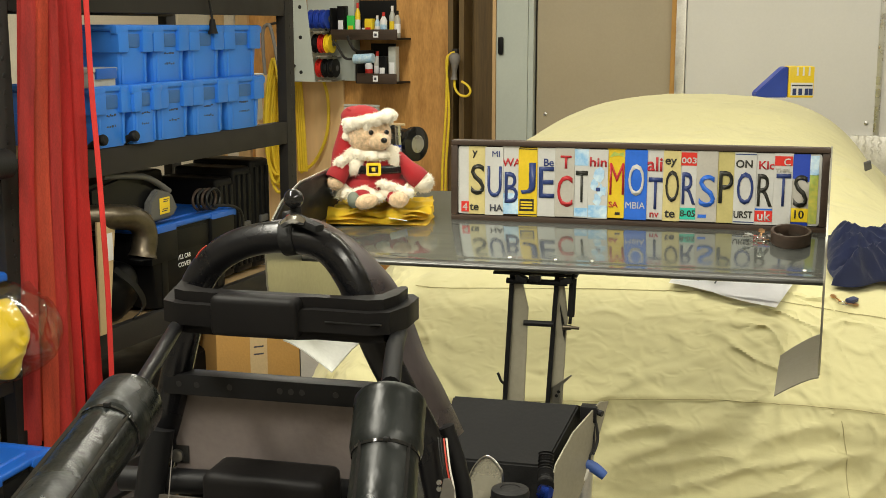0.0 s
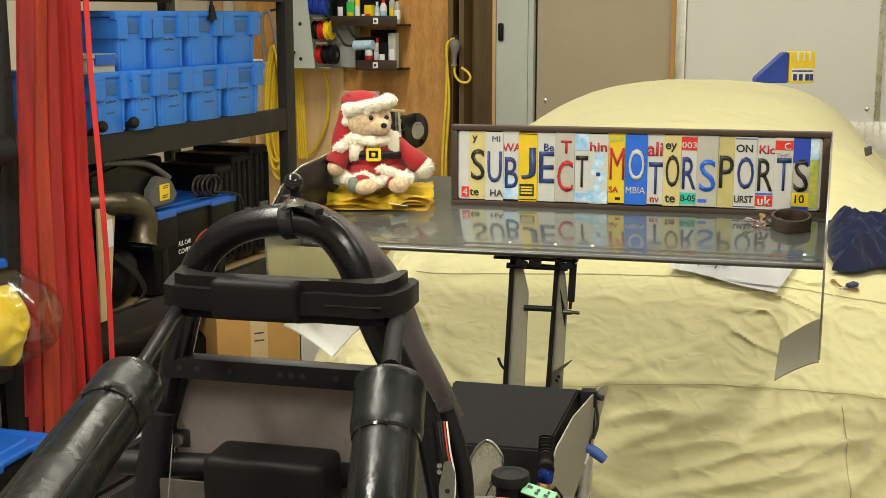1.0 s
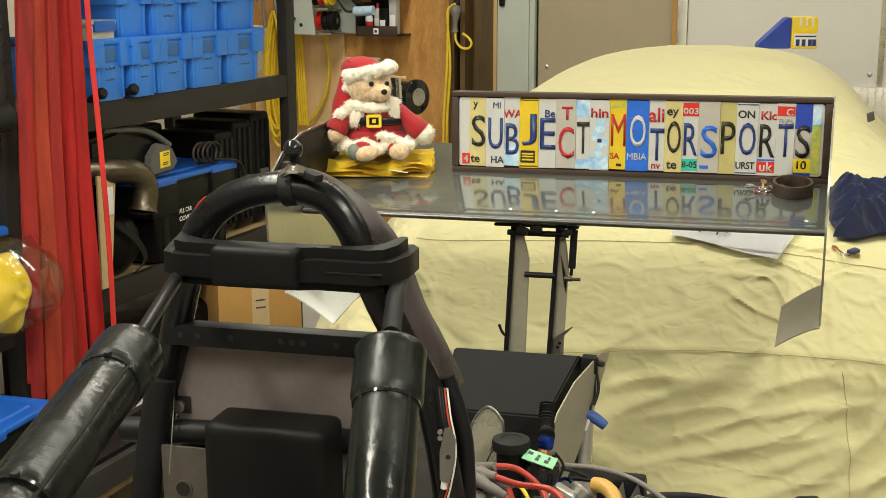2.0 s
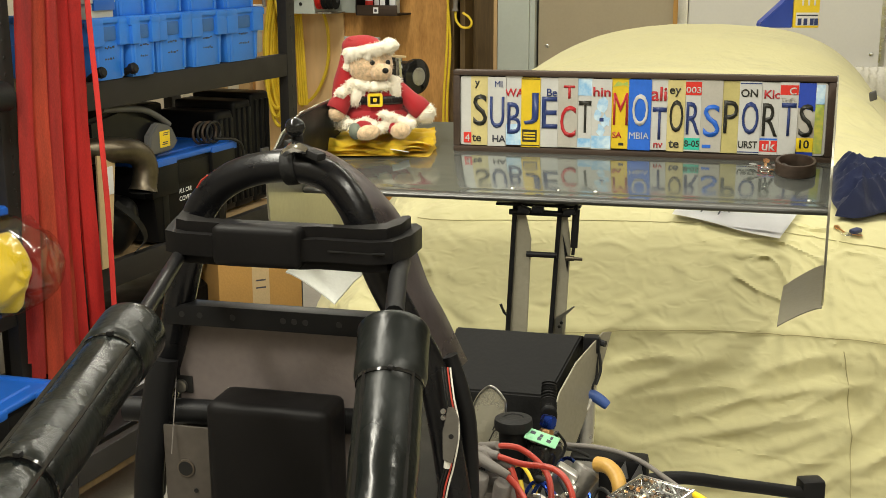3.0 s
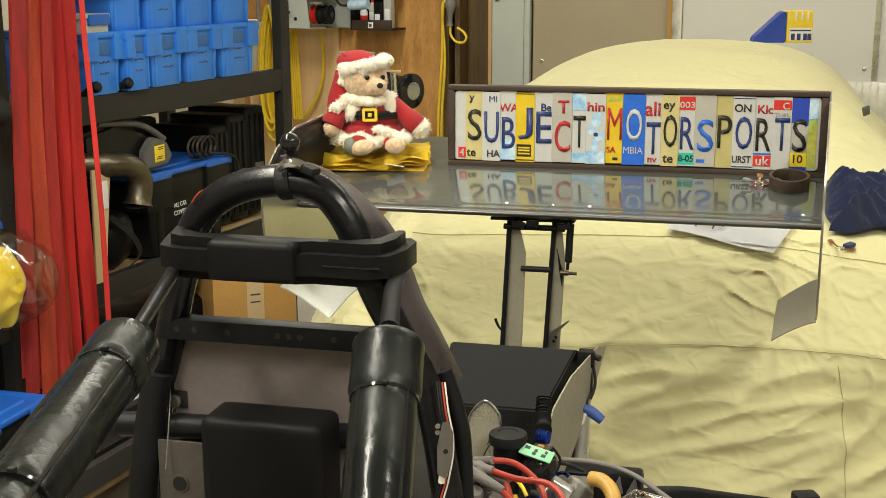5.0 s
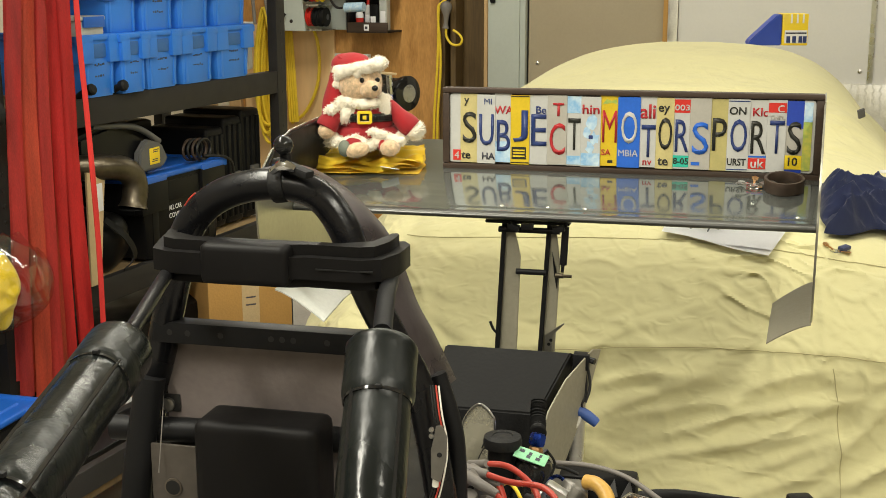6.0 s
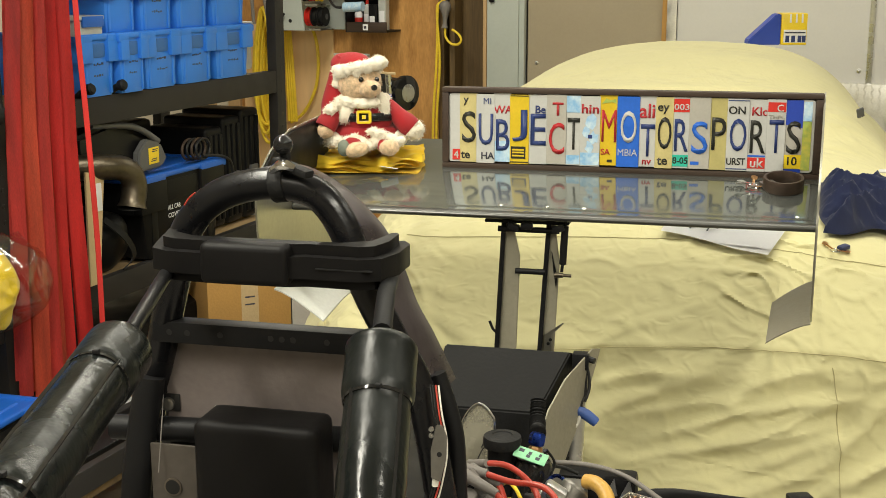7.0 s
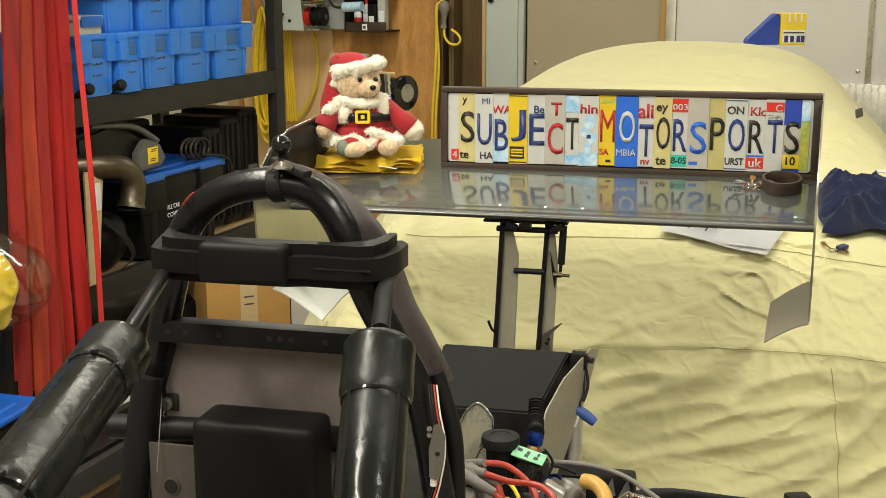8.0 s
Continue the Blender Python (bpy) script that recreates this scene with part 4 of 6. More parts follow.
def race_car():
    t = thing("race_car_frame", "black padded roll hoop and cockpit back of an open race car", "race car")
    hp = part("roll_hoop", sweep(HOOP, 0.0205, 20, 8), M["hoop"], t, "black padded steel hoop")
    # sheet fairing behind the hoop
    bm = bmesh.new()
    front = smooth_path([(-0.60, 1.425, 1.150), (-0.546, 1.425, 1.158), (-0.487, 1.425, 1.144), (-0.450, 1.425, 1.098), (-0.432, 1.425, 1.052), (-0.410, 1.425, 1.004), (-0.386, 1.425, 0.950), (-0.355, 1.425, 0.868)], 6)
    back = smooth_path([(-0.60, 1.49, 1.147), (-0.545, 1.51, 1.150), (-0.483, 1.50, 1.120), (-0.437, 1.50, 1.077), (-0.412, 1.50, 1.03), (-0.392, 1.50, 0.978), (-0.369, 1.50, 0.936), (-0.340, 1.50, 0.876)], 6)
    ra = [[bm.verts.new(p.lerp(q, k / 4) + Vector((0.004, 0, 0.004)) * math.sin(math.pi * k / 4)) for k in range(5)] for p, q in zip(front, back)]
    for a, b in zip(ra, ra[1:]):
        for k in range(4):
            bm.faces.new((a[k], a[k + 1], b[k + 1], b[k]))
    g = bmesh.ops.extrude_face_region(bm, geom=list(bm.faces))
    bmesh.ops.translate(bm, vec=(-0.002, 0, -0.002), verts=[v for v in g["geom"] if isinstance(v, bmesh.types.BMVert)])
    part("fairing", bm, M["fairing"], t, "dark sheet metal fairing")
    part("clip_edge", sweep([p + Vector((-0.003, -0.004, 0.001)) for p in front], 0.0022, 6, 1), M["wire"], t)
    # moulded pad across the hoop
    pad = [(-0.700, 1.385), (-0.690, 1.352), (-0.665, 1.338), (-0.60, 1.334), (-0.51, 1.336), (-0.49, 1.343), (-0.422, 1.340), (-0.397, 1.352), (-0.385, 1.39), (-0.385, 1.44), (-0.397, 1.458), (-0.42, 1.45), (-0.43, 1.40), (-0.455, 1.385), (-0.64, 1.385), (-0.665, 1.40), (-0.675, 1.45), (-0.70, 1.455), (-0.712, 1.43)]
    bm = outline(pad, 0.053, "z")
    bmesh.ops.bevel(bm, geom=[e for e in bm.edges if abs(e.verts[0].co.z - e.verts[1].co.z) < 0.001], offset=0.013, segments=4, affect="EDGES")
    pd = part("head_pad", bm, M["pad_black"], t, "moulded black plastic pad", m=pose(0, 0, 1.054))
    part("pad_shell", block(-0.618, -0.507, 1.327, 1.36, -0.0225, 0.0275, 0.009, 3), M["pad_black"], pd, "raised centre section")
    part("pad_groove", block(-0.475, -0.405, 1.3400, 1.345, -0.0008, 0.0008), M["wire"], pd)
    # hoop clamp with the ball mount
    part("clamp_band", lathe([(0.0225, -0.009), (0.0235, -0.007), (0.0235, 0.007), (0.0225, 0.009)], 24, m=pose(-0.546, 1.42, 1.141, 0, 82, 0)), M["rubber"], t, "rubber strap round the hoop")
    mt = part("ball_mount", sweep([(-0.540, 1.42, 1.158), (-0.538, 1.42, 1.172), (-0.538, 1.415, 1.186)], 0.007, 12), M["rubber"], t, "black ball mount with wing screw")
    bm = bmesh.new()
    ball(bm, (-0.538, 1.412, 1.191), (0.0125, 0.0125, 0.0125), 3)
    part("ball", bm, M["gloss_black"], mt)
    part("clamp_bar", block(-0.03, 0.03, -0.008, 0.008, -0.006, 0.004, 0.003), M["rubber"], mt, m=pose(-0.522, 1.40, 1.166, 0, 12, -25))
    part("knob", sweep([(-0.548, 1.395, 1.160), (-0.532, 1.392, 1.169), (-0.515, 1.39, 1.165)], lambda u: 0.004 + 0.003 * math.sin(u * math.pi), 8), M["chrome"], mt, "bright wing screw")
    # cross tube, panel, cushion
    part("cross_tube", block(-0.725, -0.425, 1.405, 1.435, 0.927, 0.957, 0.006), M["steel_black"], t, m=pose(0, 0, 0))
    for x in (-0.70, -0.675, -0.629, -0.56, -0.545, -0.53, -0.485):
        part("rivet_hole", lathe([(0.0042, 0), (0.004, 0.0008)], 10, m=pose(x, 1.4055, 0.943, 90)), M["wire"], t)
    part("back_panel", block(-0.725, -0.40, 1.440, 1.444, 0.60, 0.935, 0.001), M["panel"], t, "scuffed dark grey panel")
    part("side_tube", sweep([(-0.738, 1.42, 0.875), (-0.76, 1.40, 0.70), (-0.77, 1.40, 0.45)], 0.02, 14), M["steel_black"], t)
    part("lower_tube", sweep([(-0.80, 1.425, 0.797), (-0.68, 1.43, 0.800), (-0.44, 1.43, 0.806)], 0.017, 14), M["steel_black"], t)
    part("bracket_plate", block(-0.733, -0.655, 1.398, 1.403, 0.55, 0.79, 0.002), M["bracket"], t, "grey bracket with a round hole")
    part("bracket_hole", lathe([(0.0125, 0), (0.0125, 0.002), (0.0105, 0.0025)], 24, m=pose(-0.702, 1.398, 0.731, 90)), M["panel_edge"], t, "raised rim of the round hole")
    part("hole_depth", lathe([(0.0102, 0), (0.0102, 0.0028)], 24, m=pose(-0.702, 1.398, 0.731, 90)), M["wire"], t, "dark round opening")
    part("hole_depth", lathe([(0.0032, 0), (0.0032, 0.001)], 12, m=pose(-0.689, 1.3975, 0.700, 90)), M["wire"], t)
    part("cushion", block(-0.647, -0.482, 1.345, 1.42, 0.50, 0.847, 0.014, 3), M["pad_black"], t, "black vinyl head cushion")
    part("cable_hole", block(-0.738, -0.706, 1.4375, 1.4395, 0.822, 0.846, 0.0009), M["wire"], t, "dark slot")
    part("bushing", lathe([(0.009, 0), (0.009, 0.005), (0.0065, 0.006), (0.004, 0.006)], 18, m=pose(-0.722, 1.4375, 0.832, 90)), M["cast"], t, "metal cable bushing")
    part("cable", sweep([(-0.726, 1.43, 0.850), (-0.722, 1.42, 0.838), (-0.716, 1.40, 0.81), (-0.716, 1.385, 0.755)], 0.0008, 6), M["boot"], t, "thin steel cable")
    part("bolt", lathe([(0.006, 0), (0.006, 0.004), (0.003, 0.006)], 6, m=pose(-0.652, 1.4385, 0.829, 90)), M["alu"], t)
    # foam covered tubes
    for a, b, r, seams in ((Vector((-0.5872, 1.070, 1.0287)), Vector((-0.4950, 0.610, 0.980)), 0.031, (0.17, 0.66)),
                           (Vector((-0.3617, 1.232, 1.0007)), Vector((-0.318, 0.99, 0.785)), 0.036, (0.22, 0.75))):
        def bulk(u, r=r, seams=seams):
            k = r * (1 + 0.025 * noise.noise(Vector((u * 9, r * 50, 0))))
            for q in seams:
                k -= 0.0028 * math.exp(-((u - q) / 0.012) ** 2)
            if u < seams[0]:
                k += 0.0035
            return k * (0.9 if u < 0.015 else 1)
        line = [a.lerp(b, i / 60) for i in range(61)]
        f = part("foam_tube", sweep(line, bulk, 26, 1, smooth=False), M["foam"], t, "foam tube wrapped in shiny black tape")
        side = (b - a).cross(Vector((0, 0, 1))).normalized()
        up = side.cross(b - a).normalized()
        for k in (-0.75, 0.8):
            off = (-side * math.sin(k) + up * math.cos(k)) * (r + 0.0005)
            part("tape_seam", ribbon([p + off for p in line[8:]], 0.004, 0.0012, side, n=1), M["gloss_black"], f, "raised tape edge")
        for q in seams:
            c = a.lerp(b, q)
            mm = Matrix.Translation(c) @ (b - a).to_track_quat("Z", "Y").to_matrix().to_4x4()
            part("zip_tie", lathe([(r - 0.001, -0.002), (r + 0.0012, -0.002), (r + 0.0012, 0.002), (r - 0.001, 0.002)], 26, m=mm), M["gloss_black"], f, "black cable tie")
            part("tie_head", block(-0.003, 0.003, -0.003, 0.003, -0.002, 0.002, 0.0008), M["rubber"], f, m=Matrix.Translation(c + up * (r + 0.002) - side * 0.004))
    part("wire_tip", sweep([(-0.668, 1.402, 1.112), (-0.661, 1.400, 1.121), (-0.652, 1.400, 1.129)], 0.0011, 8), M["hose_red"], t, "red and white wire end")
    part("stay_tube", sweep([(-0.588, 1.07, 1.028), (-0.638, 1.24, 1.034), (-0.695, 1.42, 1.035)], 0.0085, 12), M["steel_black"], t, "thin black stay")
    part("stay_tube", sweep([(-0.364, 1.24, 1.013), (-0.385, 1.33, 1.03), (-0.40, 1.40, 1.03)], 0.011, 12), M["steel_black"], t, "thin black stay")
    return t


race_car()


# ---- race car: chassis and engine bay ----
def engine_bay():
    t = thing("engine_bay", "engine bay of the race car with red leads and fittings", "engine")
    part("chassis", block(-0.80, -0.33, 0.5, 2.55, FLOOR, 0.46, 0.02), M["steel_black"], t, "low black chassis tub")
    bm = bmesh.new()
    rings = []
    for x in (-0.50, -0.262):
        rings.append([bm.verts.new((x - (2.13 - y) * (0.3 if x > -0.4 else 0), y, z)) for y, z in ((1.985, 0.655), (2.115, 0.728), (2.135, 0.72), (2.135, 0.42), (2.0, 0.42), (1.965, 0.5))])
    for k in range(6):
        bm.faces.new((rings[0][k], rings[0][(k + 1) % 6], rings[1][(k + 1) % 6], rings[1][k]))
    bm.faces.new(rings[0])
    bm.faces.new(rings[1][::-1])
    bmesh.ops.bevel(bm, geom=list(bm.edges), offset=0.003, segments=2, affect="EDGES")
    bx = part("engine_cover", bm, M["engine_black"], t, "black angled engine cover")
    # bare sheet in the same olive, its reflection coloured in
    part("side_sheet", outline([(y - 2.05, z) for y, z in ((1.955, 0.60), (1.985, 0.66), (2.04, 0.702), (2.13, 0.735), (2.16, 0.728), (2.10, 0.62), (2.03, 0.53), (1.96, 0.52))], 0.003, "x", 0.0008), M["strut_tint"], bx, "bare metal side sheet", m=pose(-0.262, 2.05, 0, 0, 0, -24))
    part("latch", block(-0.262, -0.232, 2.10, 2.125, 0.70, 0.73, 0.003), M["steel_black"], bx)
    part("latch_bolt", sweep([(-0.235, 2.11, 0.72), (-0.222, 2.105, 0.718)], 0.006, 8), M["steel_black"], bx)
    part("blue_grip", sweep([(-0.262, 2.088, 0.634), (-0.235, 2.09, 0.622), (-0.214, 2.09, 0.607)], lambda u: 0.0085 + 0.002 * math.sin(u * 3.1), 12), M["bluecap"], t, "blue rubber grip")
    part("grip_wire", sweep([(-0.24, 2.11, 0.72), (-0.236, 2.10, 0.66), (-0.242, 2.09, 0.64), (-0.238, 2.09, 0.615)], 0.0025, 6), M["wire"], t)
    part("pull_cable", sweep([(-0.262, 2.07, 0.595), (-0.248, 2.08, 0.605), (-0.242, 2.085, 0.63)], 0.0035, 8), M["wire_white"], t)
    part("grey_pipe", sweep([(-0.262, 2.16, 0.70), (-0.264, 2.14, 0.53), (-0.268, 2.13, 0.44)], 0.022, 16), M["alu"], t, "pale grey pipe")
    bm = bmesh.new()
    part("corrugated_hose", sweep([(-0.295, 1.925, 0.70), (-0.292, 1.90, 0.675), (-0.286, 1.865, 0.665)], lambda u: 0.012 + 0.0022 * math.sin(u * 90), 12, 20), M["rubber"], t, "black corrugated hose")
    ft = part("hose_fitting", lathe([(0.012, 0), (0.013, 0.004), (0.013, 0.016), (0.010, 0.02)], 6, m=pose(-0.283, 1.828, 0.660, -15, 8)), M["blue_anodised"], t, "blue anodised hose fitting")
    part("adapter", lathe([(0.0095, -0.015), (0.0115, -0.010), (0.0115, 0.0), (0.009, 0.003)], 6, m=pose(-0.283, 1.826, 0.656, -15, 8)), M["brass"], ft, "brass adapter")
    # clear cover sheet
    sheet = [(-0.046, -0.10), (0.022, -0.10), (0.022, 0.0), (0.017, 0.018), (0.004, 0.031), (-0.008, 0.032), (-0.024, 0.016), (-0.036, -0.012), (-0.042, -0.05)]
    c = part("clear_shield", outline(sheet, 0.002, "y", 0.0006), M["shield"], t, "clear plastic shield with a bright rim", m=pose(-0.370, 1.82, 0.692, 0, 0, -10))
    part("rim", sweep([(a, -0.001, b) for a, b in sheet[1:] + [(-0.046, -0.10)]], 0.0022, 8, 4), M["alu"], c)
    # reservoir with screw cap, cylinder with a green tag
    rs = part("reservoir", lathe([(0.021, -0.12), (0.023, -0.05), (0.023, -0.012), (0.018, -0.006)], 24, m=pose(-0.327, 1.77, 0.688)), M["black_plastic"], t, "black fluid reservoir")
    part("cap", lathe([(0.024, -0.012), (0.0295, -0.010), (0.0305, 0.0), (0.029, 0.006), (0.016, 0.008), (0.015, 0.0065), (0.004, 0.0065)], 28, m=pose(-0.327, 1.77, 0.688)), M["rubber"], rs, "black screw cap")
    cy = part("cylinder", lathe([(0.02, -0.10), (0.031, -0.06), (0.031, 0.0), (0.027, 0.008), (0.010, 0.010)], 24, m=pose(-0.279, 1.775, 0.650, -8, 6)), M["gloss_black"], t, "gloss black canister")
    tg = part("tag", block(-0.026, 0.026, -0.012, 0.012, 0, 0.002, 0.001), material("green_tag_paint", (0.25, 0.58, 0.33), 0.5, scale=40, fine=200), cy, "pale green tag", m=pose(-0.279, 1.752, 0.672, 22, 12, -8))
    for dx, dy, w in ((-0.016, 0.004, 0.008), (-0.002, 0.003, 0.005), (-0.003, -0.004, 0.006), (0.012, -0.003, 0.007), (0.014, 0.005, 0.004)):
        part("mark", block(dx - w / 2, dx + w / 2, dy - 0.003, dy + 0.003, 0.0021, 0.0026), M["ink"], tg)
    # plug leads with boots
    leads = ([(-0.345, 1.63, 0.700), (-0.325, 1.615, 0.711), (-0.290, 1.62, 0.708), (-0.252, 1.60, 0.690), (-0.236, 1.57, 0.665), (-0.235, 1.55, 0.60)],
             [(-0.350, 1.59, 0.712), (-0.32, 1.58, 0.712), (-0.28, 1.572, 0.706), (-0.231, 1.563, 0.706), (-0.203, 1.534, 0.688), (-0.19, 1.49, 0.64)],
             [(-0.335, 1.56, 0.712), (-0.30, 1.545, 0.702), (-0.272, 1.527, 0.684), (-0.245, 1.48, 0.665), (-0.235, 1.45, 0.62)],
             [(-0.33, 1.57, 0.712), (-0.342, 1.57, 0.700), (-0.346, 1.55, 0.675), (-0.342, 1.50, 0.62)],
             [(-0.335, 1.60, 0.705), (-0.30, 1.58, 0.700), (-0.285, 1.56, 0.684), (-0.27, 1.53, 0.655), (-0.262, 1.50, 0.61)])
    for k, pts in enumerate(leads):
        ld = part("plug_lead", sweep(pts, 0.0045, 10), M["hose_red"], t, "red ignition lead")
        a, b = Vector(pts[0]), Vector(pts[1])
        part("boot", sweep([a - (b - a) * 0.2, a.lerp(b, 0.5), b, b + (b - a) * 0.25], lambda u: 0.0085 - 0.0028 * u + (0.001 if u < 0.2 else 0), 10, 3), M["boot"], ld, "grey rubber boot")
    for x, y, z in ((-0.318, 1.575, 0.69), (-0.30, 1.545, 0.682), (-0.335, 1.555, 0.685)):
        part("coil_tower", lathe([(0.013, -0.05), (0.013, 0.004), (0.011, 0.007), (0.006, 0.007)], 16, m=pose(x, y, z, 20, 10)), M["boot"], t)
    part("engine_block", block(-0.36, -0.20, 1.50, 1.86, 0.44, 0.60, 0.015), M["cast"], t, "grey cast engine block")
    for k in range(9):
        random.seed(k + 40)
        x, y = -0.34 + random.random() * 0.16, 1.50 + random.random() * 0.25
        part("cable_loop", sweep([(x, y, 0.60), (x + 0.02, y + 0.03, 0.64 + 0.02 * random.random()), (x + 0.05, y - 0.01, 0.65), (x + 0.08, y - 0.05, 0.60)], 0.003, 8), random.choice([M["wire"], M["wire"], M["blue_anodised"], M["yellow_cord"], M["alu"]]), t)
    th = part("throttle_body", lathe([(0.024, -0.03), (0.026, -0.025), (0.026, 0.02), (0.022, 0.025), (0.017, 0.025)], 22, m=pose(-0.210, 1.68, 0.642, -25, 35) @ Matrix.Scale(0.85, 4)), M["cast"], t, "cast throttle body")
    part("linkage", block(-0.035, 0.0, -0.012, 0.012, -0.045, -0.005, 0.006), M["alu"], th, m=pose(-0.205, 1.655, 0.665, 0, 30))
    part("bolt", lathe([(0.007, -0.02), (0.007, 0.01), (0.004, 0.012)], 10, m=pose(-0.215, 1.64, 0.645, 70, 0)), M["alu"], th)
    part("amber_hose", sweep([(-0.192, 1.735, 0.646), (-0.175, 1.725, 0.648), (-0.160, 1.712, 0.640), (-0.152, 1.695, 0.622), (-0.15, 1.69, 0.57)], 0.0115, 14), M["tan_hose"], t, "amber rubber hose")
    part("heat_shield", block(-0.255, -0.125, 1.88, 1.93, 0.50, 0.592, 0.01), M["black_plastic"], t, "black ribbed housing")
    for x in (-0.215, -0.165, -0.14):
        part("rib", outline([(-0.01, 0), (0.01, 0), (0.004, 0.03)], 0.004, "y"), M["grey_plastic"], t, m=pose(x, 1.875, 0.565))
    part("brake_line", sweep([(-0.262, 1.88, 0.612), (-0.20, 1.885, 0.610), (-0.14, 1.88, 0.597), (-0.069, 1.76, 0.609), (-0.005, 1.66, 0.62)], 0.0042, 10), M["boot"], t, "braided line")
    part("line_sleeve", sweep([(-0.045, 1.724, 0.6165), (-0.028, 1.697, 0.620)], 0.0056, 10), M["yellow_paint"], t, "yellow sleeve")
    rod = part("wishbone", sweep([(-0.24, 1.93, 0.50), (-0.10, 1.995, 0.520), (0.02, 2.07, 0.487), (0.150, 2.147, 0.448)], 0.0115, 14, 4), M["steel_black"], t, "black suspension arm")
    part("upright", block(-0.022, 0.022, -0.018, 0.018, -0.03, 0.032, 0.007), M["steel_black"], rod, m=pose(0.150, 2.15, 0.446, 0, 0, 20))
    # clutter round the canister: hose ends, clamps, looms
    for pts, r, mat, lab in (
            ([(-0.262, 1.80, 0.665), (-0.250, 1.81, 0.640), (-0.255, 1.80, 0.612), (-0.225, 1.79, 0.60)], 0.0022, "wire", "black loom wire"),
            ([(-0.266, 1.81, 0.66), (-0.262, 1.84, 0.625), (-0.24, 1.86, 0.612), (-0.22, 1.87, 0.60)], 0.0030, "wire", "black loom wire"),
            ([(-0.238, 2.105, 0.72), (-0.229, 2.10, 0.675), (-0.236, 2.09, 0.645)], 0.0028, "wire", "black loom wire"),
            ([(-0.286, 1.60, 0.668), (-0.281, 1.59, 0.652), (-0.284, 1.585, 0.625)], 0.0042, "yellow_cord", "yellow lead"),
            ([(-0.258, 1.60, 0.645), (-0.24, 1.58, 0.640), (-0.226, 1.56, 0.60)], 0.0055, "wire_white", "pale hose"),
            ([(-0.345, 1.50, 0.645), (-0.325, 1.48, 0.642), (-0.305, 1.47, 0.60)], 0.009, "bright_blue", "blue hose"),
            ([(-0.268, 1.64, 0.655), (-0.25, 1.63, 0.650), (-0.238, 1.60, 0.62)], 0.0065, "rubber", "short black hose")):
        part("hose", sweep(pts, r, 10), M[mat], t, lab)
    for x, y, z, a in ((-0.252, 1.66, 0.655, 30), (-0.238, 1.60, 0.640, 60), (-0.262, 1.58, 0.648, -20), (-0.222, 1.62, 0.636, 10)):
        cl = part("clamp", lathe([(0.0085, -0.004), (0.0105, -0.004), (0.0105, 0.004), (0.0085, 0.004)], 16, m=pose(x, y, z, 70, 0, a)), M["chrome"], t, "bright hose clamp")
        part("screw", sweep([(x, y - 0.004, z + 0.011), (x + 0.010, y - 0.006, z + 0.012)], 0.0028, 8), M["alu"], cl)
    dc = part("distributor", lathe([(0.030, -0.06), (0.032, -0.02), (0.030, -0.004), (0.018, 0.002), (0.012, 0.002)], 22, m=pose(-0.320, 1.585, 0.672, 8, -6)), M["boot"], t, "dark grey distributor cap")
    part("cap_top", lathe([(0.0125, 0.003), (0.0125, 0.012), (0.009, 0.014)], 16, m=pose(-0.312, 1.575, 0.676, 8, -6)), M["boot"], dc)
    for k, (x, z) in enumerate(((-0.366, 0.66), (-0.352, 0.655), (-0.372, 0.64))):
        part("fine_wire", sweep([(x, 1.80, z), (x + 0.012, 1.795, z + 0.022), (x + 0.024, 1.79, z + 0.01), (x + 0.03, 1.79, z - 0.03)], 0.0011, 6), M["wire_white" if k == 1 else "wire"], t)
    # flexible wires by the hoop
    part("frame_tube", sweep([(-0.352, 1.445, 0.90), (-0.333, 1.445, 0.84), (-0.325, 1.445, 0.78), (-0.321, 1.445, 0.58)], 0.0115, 14), M["steel_black"], t, "black frame tube below the fairing")
    for k, (mat, off) in enumerate(((M["hose_red"], 0.0), (M["wire_white"], 0.0035), (M["wire"], -0.004), (M["wire"], -0.007))):
        part("hoop_wire", sweep([(-0.343 + off, 1.40, 0.90), (-0.335 + off, 1.385, 0.868), (-0.3285 + off, 1.38, 0.842), (-0.3275 + off, 1.378, 0.815), (-0.333 + off, 1.375, 0.78), (-0.343 + off, 1.375, 0.735), (-0.352, 1.39, 0.64)], 0.0012, 8), mat, t)
    sw = part("switch_plate", outline([(-0.006, -0.036), (0.006, -0.040), (0.010, -0.01), (0.008, 0.020), (0.0, 0.034), (-0.007, 0.032), (-0.010, 0.0)], 0.003, "y", 0.0008), M["cast"], t, "dull switch bracket", m=pose(-0.331, 1.366, 0.828, 0, 6, 12))
    part("hole", lathe([(0.0032, 0), (0.0032, 0.0006)], 12, m=pose(0.001, -0.0018, -0.004, 90)), M["wire"], sw)
    part("terminal", sweep([(-0.335, 1.37, 0.797), (-0.337, 1.37, 0.780)], 0.0042, 10), M["wire_white"], t, "pale terminal sleeve")
    for z in (0.854, 0.846):
        part("screw", lathe([(0.0032, 0), (0.0032, 0.003)], 10, m=pose(-0.341, 1.37, z, 90)), M["alu"], t)
    return t


engine_bay()


